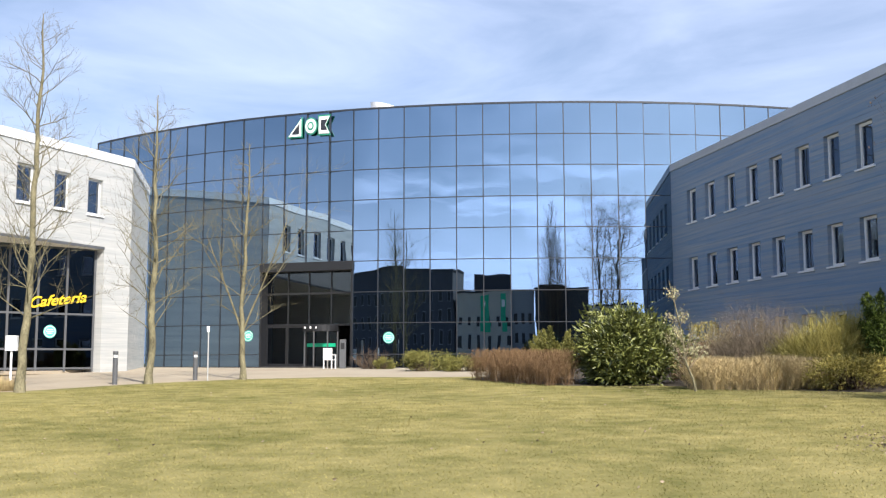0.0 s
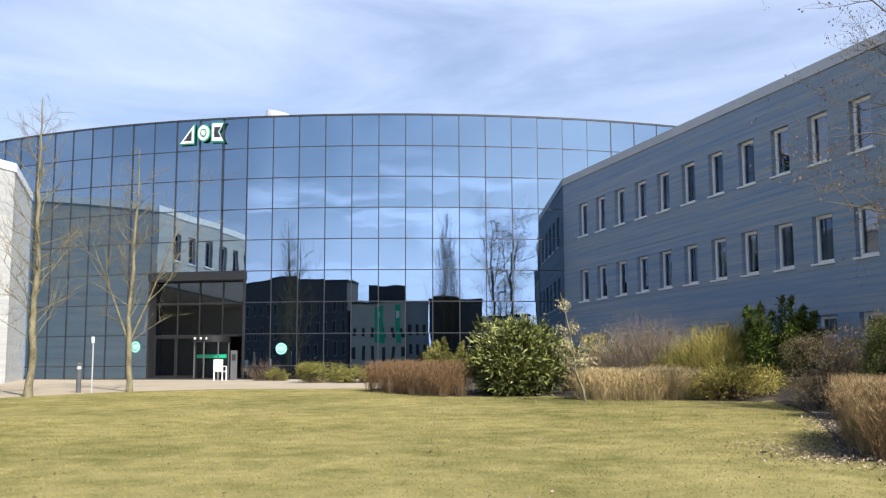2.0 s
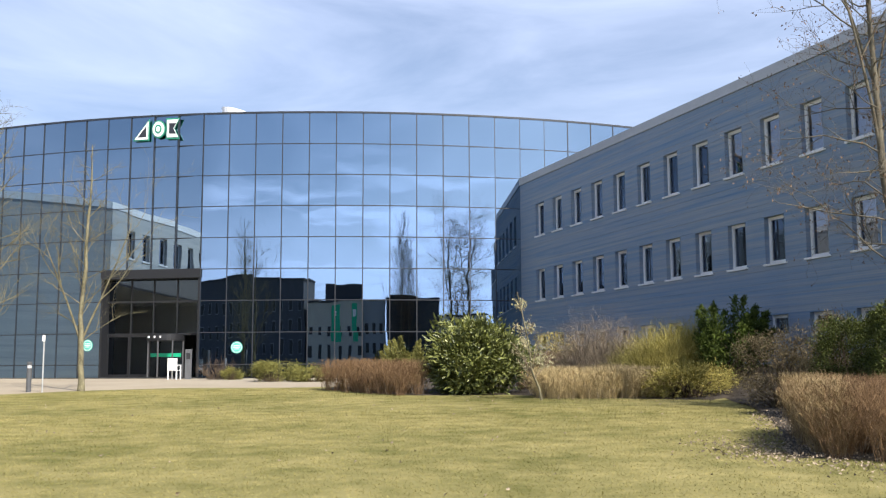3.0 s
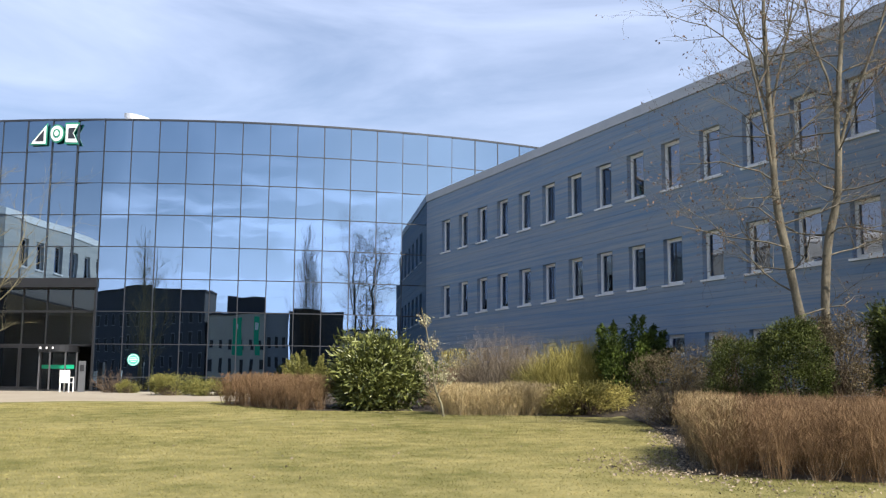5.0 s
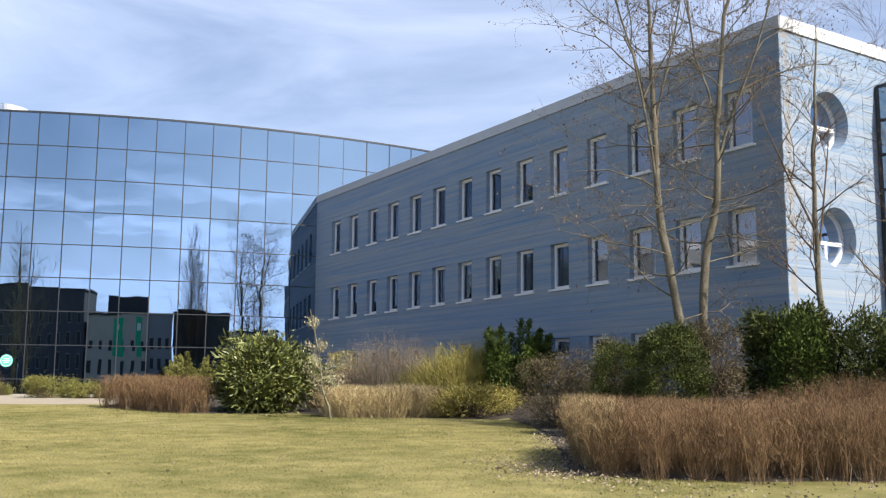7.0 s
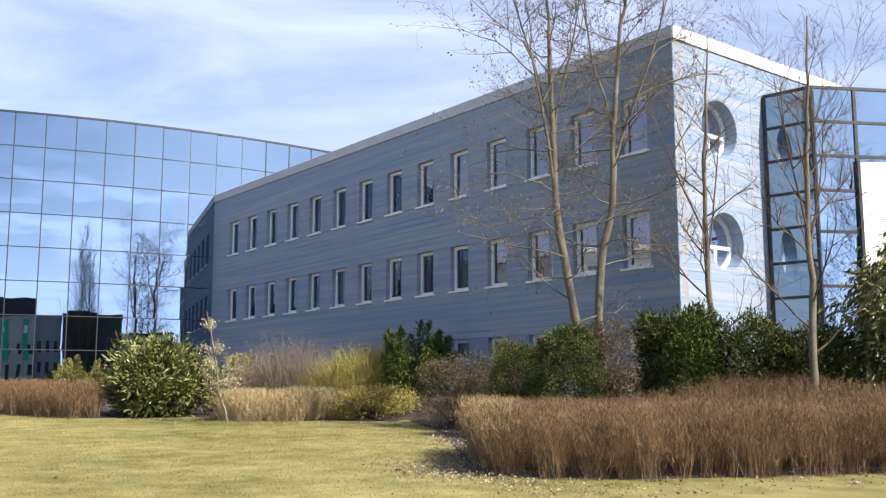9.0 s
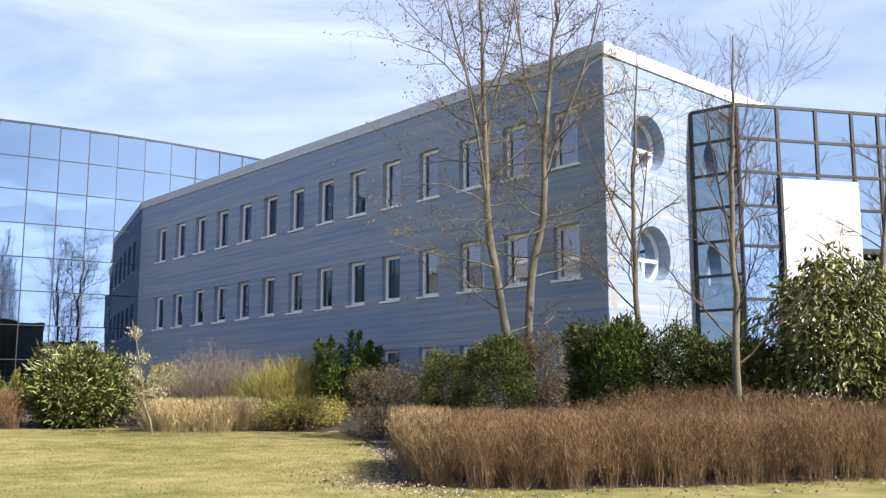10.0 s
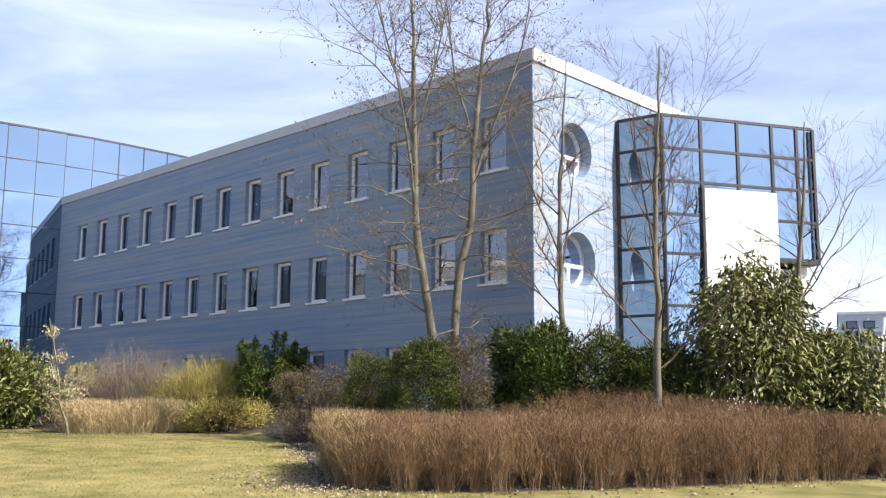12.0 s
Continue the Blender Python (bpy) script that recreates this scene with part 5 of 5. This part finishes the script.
# leaning magnolia at the edge of the lawn
tree("young_magnolia", (6.95, 27.2), (6.3, 27.3, 3.75), 0.028, "young leaning bare magnolia with pale buds", 71, 0.4, 13, 0.75, 1.1, waypoints=[(6.88, 27.2, 1.05), (6.66, 27.2, 1.6), (6.58, 27.25, 2.5)], mat=LICHEN, twig_mat=TWIGPALE, depth=3, leafy=750, leaf_mat=BUD)
# bare trees by the plaza
tree("plaza_tree", (-12.4, 29.6), (-12.3, 29.9, 12.3), 0.125, "bare young tree by the plaza", 81, 0.2, 38, 2.5, 0.85, fine=0.6, bend=1.4, limb=0.02, mat=LICHEN, twig_mat=LICHEN, group="plaza trees")
tree("plaza_tree", (-9.95, 34.2), (-9.95, 34.3, 10.9), 0.115, "bare young tree by the plaza", 82, 0.2, 36, 2.4, 0.9, fine=0.6, bend=1.4, limb=0.02, mat=LICHEN, twig_mat=LICHEN, group="plaza trees")
tree("plaza_tree", (-7.3, 37.1), (-7.25, 37.2, 9.8), 0.095, "bare forked young tree by the plaza", 83, 0.25, 24, 2.0, 0.9, bend=1.4, limb=0.018, stout=0.5, mat=LICHEN, fine=0.6, fork=((2.9, 0.2, 4.0, 2.2), (0.2, 0.22, 4.2, 2.4)), twig_mat=LICHEN, group="plaza trees")
# bare trees against the right wing
tree("wing_tree", (13.75, 19.75), (12.9, 20.2, 13.2), 0.115, "tall bare tree with hanging seed pods by the stone wall", 91, 0.2, 28, 2.9, 0.4, bend=2.0, limb=0.022, stout=0.62, fork=((3.4, 0.42, 5.6, 4.6), (0.8, 0.5, 4.6, 5.0), (2.4, 0.58, 3.6, 3.2)), waypoints=[(13.45, 19.9, 3.2), (13.18, 20.06, 5.3), (13.1, 20.1, 7.4)], leafy=4800, leaf_mat=POD, twig_mat=BARK, group="wing trees", fine=1.3, depth=3)
tree("wing_tree", (14.2, 19.95), (15.0, 19.5, 13.6), 0.11, "tall bare tree with hanging seed pods by the stone wall", 92, 0.26, 25, 2.7, 0.42, bend=2.0, limb=0.022, stout=0.62, fork=((2.4, 0.52, 4.6, 4.2), (5.4, 0.46, 4.6, 3.6), (0.4, 0.6, 3.4, 2.4)), waypoints=[(14.22, 19.95, 3.4), (14.3, 19.9, 4.6), (14.55, 19.7, 6.1), (14.7, 19.6, 8.9)], leafy=4200, leaf_mat=POD, twig_mat=BARK, group="wing trees", fine=1.3, depth=3)
tree("gable_tree", (14.5, 16.5), (14.7, 16.4, 9.4), 0.068, "slender bare tree before the white gable", 93, 0.22, 13, 1.9, 1.0, bend=1.4, limb=0.022, stout=0.6, fork=((0.4, 0.4, 3.2, 2.6), (2.8, 0.45, 3.0, 2.4)), group="gable trees")
tree("gable_tree", (14.55, 13.75), (14.75, 13.6, 8.9), 0.07, "slender bare tree before the glass tower", 94, 0.22, 14, 2.1, 1.0, bend=1.4, limb=0.022, stout=0.6, fork=((0.2, 0.45, 3.4, 2.4), (3.3, 0.5, 3.0, 2.4)), group="gable trees")
tree("gable_tree", (19.4, 14.1), (19.8, 13.8, 8.2), 0.08, "slender bare tree beside the glass tower", 95, 0.4, 11, 2.2, 0.8, fork=((5.9, 0.45, 3.0, 1.6),), group="gable trees")
# trees across the street, seen in the mirror glass
tree("street_poplar", (8.8, -47), (8.9, -47, 21.5), 0.35, "tall narrow bare poplar across the street", 96, 0.12, 46, 8.0, 1.7, depth=3, rmin=0.013)
tree("street_poplar", (11.6, -47), (11.5, -47, 19.5), 0.3, "tall narrow bare poplar across the street", 97, 0.12, 38, 6.5, 1.7, depth=3, rmin=0.013)
tree("street_tree", (38, -44), (38.5, -44, 22), 0.4, "tall bare street tree across the road", 98, 0.2, 26, 7.0, 0.9, rmin=0.012)

# ---- small things on the plaza ----
for x, y, h in ((-11.0, 33.9, 1.13), (-8.95, 36.6, 1.06)):
    b = thing("bollard", pose(x, y, float(ground_z(x, y))), "dark grey metal bollard lamp with a pale band", "bollard", "plaza bollards")
    tube("post", [(0, 0, -0.05, 0.085), (0, 0, h - 0.22, 0.085)], GREYMET, b, 18)
    tube("lens", [(0, 0, h - 0.22, 0.07), (0, 0, h - 0.12, 0.07)], WHITE, b, 18, "pale translucent lamp ring")
    tube("cap", [(0, 0, h - 0.12, 0.09), (0, 0, h - 0.02, 0.09), (0, 0, h, 0.075)], GREYMET, b, 18)
sp = thing("sign_post", pose(-8.45, 36.4, float(ground_z(-8.45, 36.4))), "slim white sign post with a small square plate", "sign post")
tube("pole", [(0, 0, -0.05, 0.026), (0, 0, 1.95, 0.026)], COPING, sp, 12)
bevelled("plate", [(-0.05, 0.05, -0.07, -0.042, 1.76, 1.97)], WHITE, sp, 0.006)
bx_ = thing("notice_box", pose(-13.5, 31.5, float(ground_z(-13.5, 31.5))), "white notice box on a slim post", "notice box")
tube("post", [(0, 0, -0.05, 0.035), (0, 0, 1.2, 0.035)], WHITE, bx_, 12)
bevelled("box", [(-0.17, 0.17, -0.09, 0.09, 1.2, 1.68)], WHITE, bx_, 0.012)
pl = thing("intercom_pillar", pose(-4.75, 48.7, float(ground_z(-4.75, 48.7))), "square grey metal intercom pillar at the entrance", "pillar")
bevelled("column", [(-0.15, 0.15, -0.11, 0.11, -0.05, 1.42)], GREYMET, pl, 0.015)
bevelled("panel", [(-0.09, 0.09, -0.125, -0.111, 0.95, 1.25)], BLACK, pl, 0.004)
ck = thing("plastic_chair", pose(-5.35, 48.4, float(ground_z(-5.35, 48.4)), 0, 0, 160), "white plastic garden chair at the entrance", "chair")
bevelled("seat", [(-0.24, 0.24, -0.24, 0.24, 0.42, 0.46)], WHITE, ck, 0.015)
bevelled("backrest", [(-0.24, 0.24, 0.2, 0.25, 0.46, 1.0)], WHITE, ck, 0.015)
for sx2 in (-0.21, 0.21):
    bevelled("armrest", [(sx2 - 0.03, sx2 + 0.03, -0.22, 0.22, 0.66, 0.7)], WHITE, ck, 0.01)
    for sy2 in (-0.21, 0.21):
        bevelled("leg", [(sx2 - 0.025, sx2 + 0.025, sy2 - 0.025, sy2 + 0.025, 0.0, 0.66)], WHITE, ck, 0.006)
tuft("dry_shrub", -13.7, 30.6, 1.0, 0.6, 0.55, STRAW, "low dry brown shrub at the edge of the plaza", 1800, 29, 0.7, 0.014, "shrub")

# railing and slanted pole past the tower
rl = thing("railing", pose(26, 13.2, float(ground_z(26, 13.2)), 0, 0, -30), "plain grey metal hand railing", "railing")
for k in range(6):
    tube("post", [(1.2 * k, 0, -0.1, 0.025), (1.2 * k, 0, 1.0, 0.025)], COPING, rl, 8)
for z in (0.5, 1.0):
    link("rail", *boxes([(0, 6, -0.02, 0.02, z, z + 0.04)]), COPING, rl)

mast = thing("slanted_mast", pose(33.7, 21.2, float(ground_z(33.7, 21.2))), "slanted white metal mast with a short crossbar", "mast")
v, f = tubes([(0, 0, -0.1)], [(0.55, -0.3, 4.1)], [0.06], [0.05], 10)
np_mesh("pole", v, f, WHITE, mast)
v, f = tubes([(0.14, -0.08, 3.3)], [(0.8, -0.44, 3.42)], [0.04], [0.04], 8)
np_mesh("crossbar", v, f, WHITE, mast)

# ---- lawn blades and litter ----
rng = np.random.default_rng(200)
def scatter(n, x0, x1, y0, y1):
    return rng.uniform(x0, x1, n), rng.uniform(y0, y1, n)
# bed outline, with the stretch of lawn darkened as shadow
bed = [(0.9, 35.8), (3.7, 30.4), (6.5, 30.0), (9.0, 27.5), (11.9, 25.2), (10.6, 21.3), (8.5, 16.5), (6.65, 12.85), (8.9, 11.35), (16.3, 10.0), (24, 9.4), (40, 20), (20, 50), (4, 48)]
px1, py1 = scatter(330000, -11, 13, 8.2, 24)
px2, py2 = scatter(150000, -13, 13, 24, 37)
gxp, gyp = np.r_[px1, px2], np.r_[py1, py2]
edge = np.interp(gxp, [-40, -20, -12.4, -9.9, -7.3, -3.9, 0.2, 2.6, 14], [24, 26.5, 28.6, 33.6, 36.4, 38, 37, 37.5, 37])
keep = ~inside(gxp, gyp, bed) & (gyp < edge) & (np.abs(gxp) < gyp * 0.62 + 1.5)
gxp, gyp = gxp[keep], gyp[keep]
n = len(gxp)
base = np.c_[gxp, gyp, ground_z(gxp, gyp) - 0.004]
way = unit(np.c_[rng.normal(size=(n, 2)) * 1.5, np.ones(n)])
L = rng.uniform(0.014, 0.036, n)
side = unit(np.cross(way, rng.normal(size=(n, 3)))) * (0.004 + 0.00022 * gyp)[:, None]
v = np.stack([base - side, base + side, base + way * L[:, None]], 1).reshape(-1, 3)
lawn_blades = np_mesh("grass", v, np.arange(3 * n).reshape(-1, 3), BLADE, None)
tagged(lawn_blades, "short dry yellow-green lawn grass", "grass", kind="stuff")
px1, py1 = scatter(2600, -9, 13, 9, 30)
px2, py2 = rng.normal(6.95, 0.5, 900), rng.normal(13.6, 1.0, 900)
px3, py3 = scatter(1100, 6.5, 21, 9.6, 12.0)
along = rng.random(900)
px4 = np.interp(along, [0, 0.45, 1], [6.65, 8.5, 10.6]) + rng.normal(size=900) * 0.22
py4 = np.interp(along, [0, 0.45, 1], [12.85, 16.5, 21.3]) + rng.normal(size=900) * 0.22
gxp, gyp = np.r_[px1[:350], px2, px3, px4], np.r_[py1[:350], py2, py3, py4]
n = len(gxp)
L = rng.uniform(0.02, 0.07, n)
v, f = leaves(np.c_[gxp, gyp, ground_z(gxp, gyp) + 0.03], np.c_[rng.normal(size=(n, 2)), np.zeros(n)], L, L * 0.6, rng)
tagged(np_mesh("fallen_leaves", v, f, LITTER, None), "scattered dry fallen leaves on lawn and mulch", "leaves", kind="stuff")
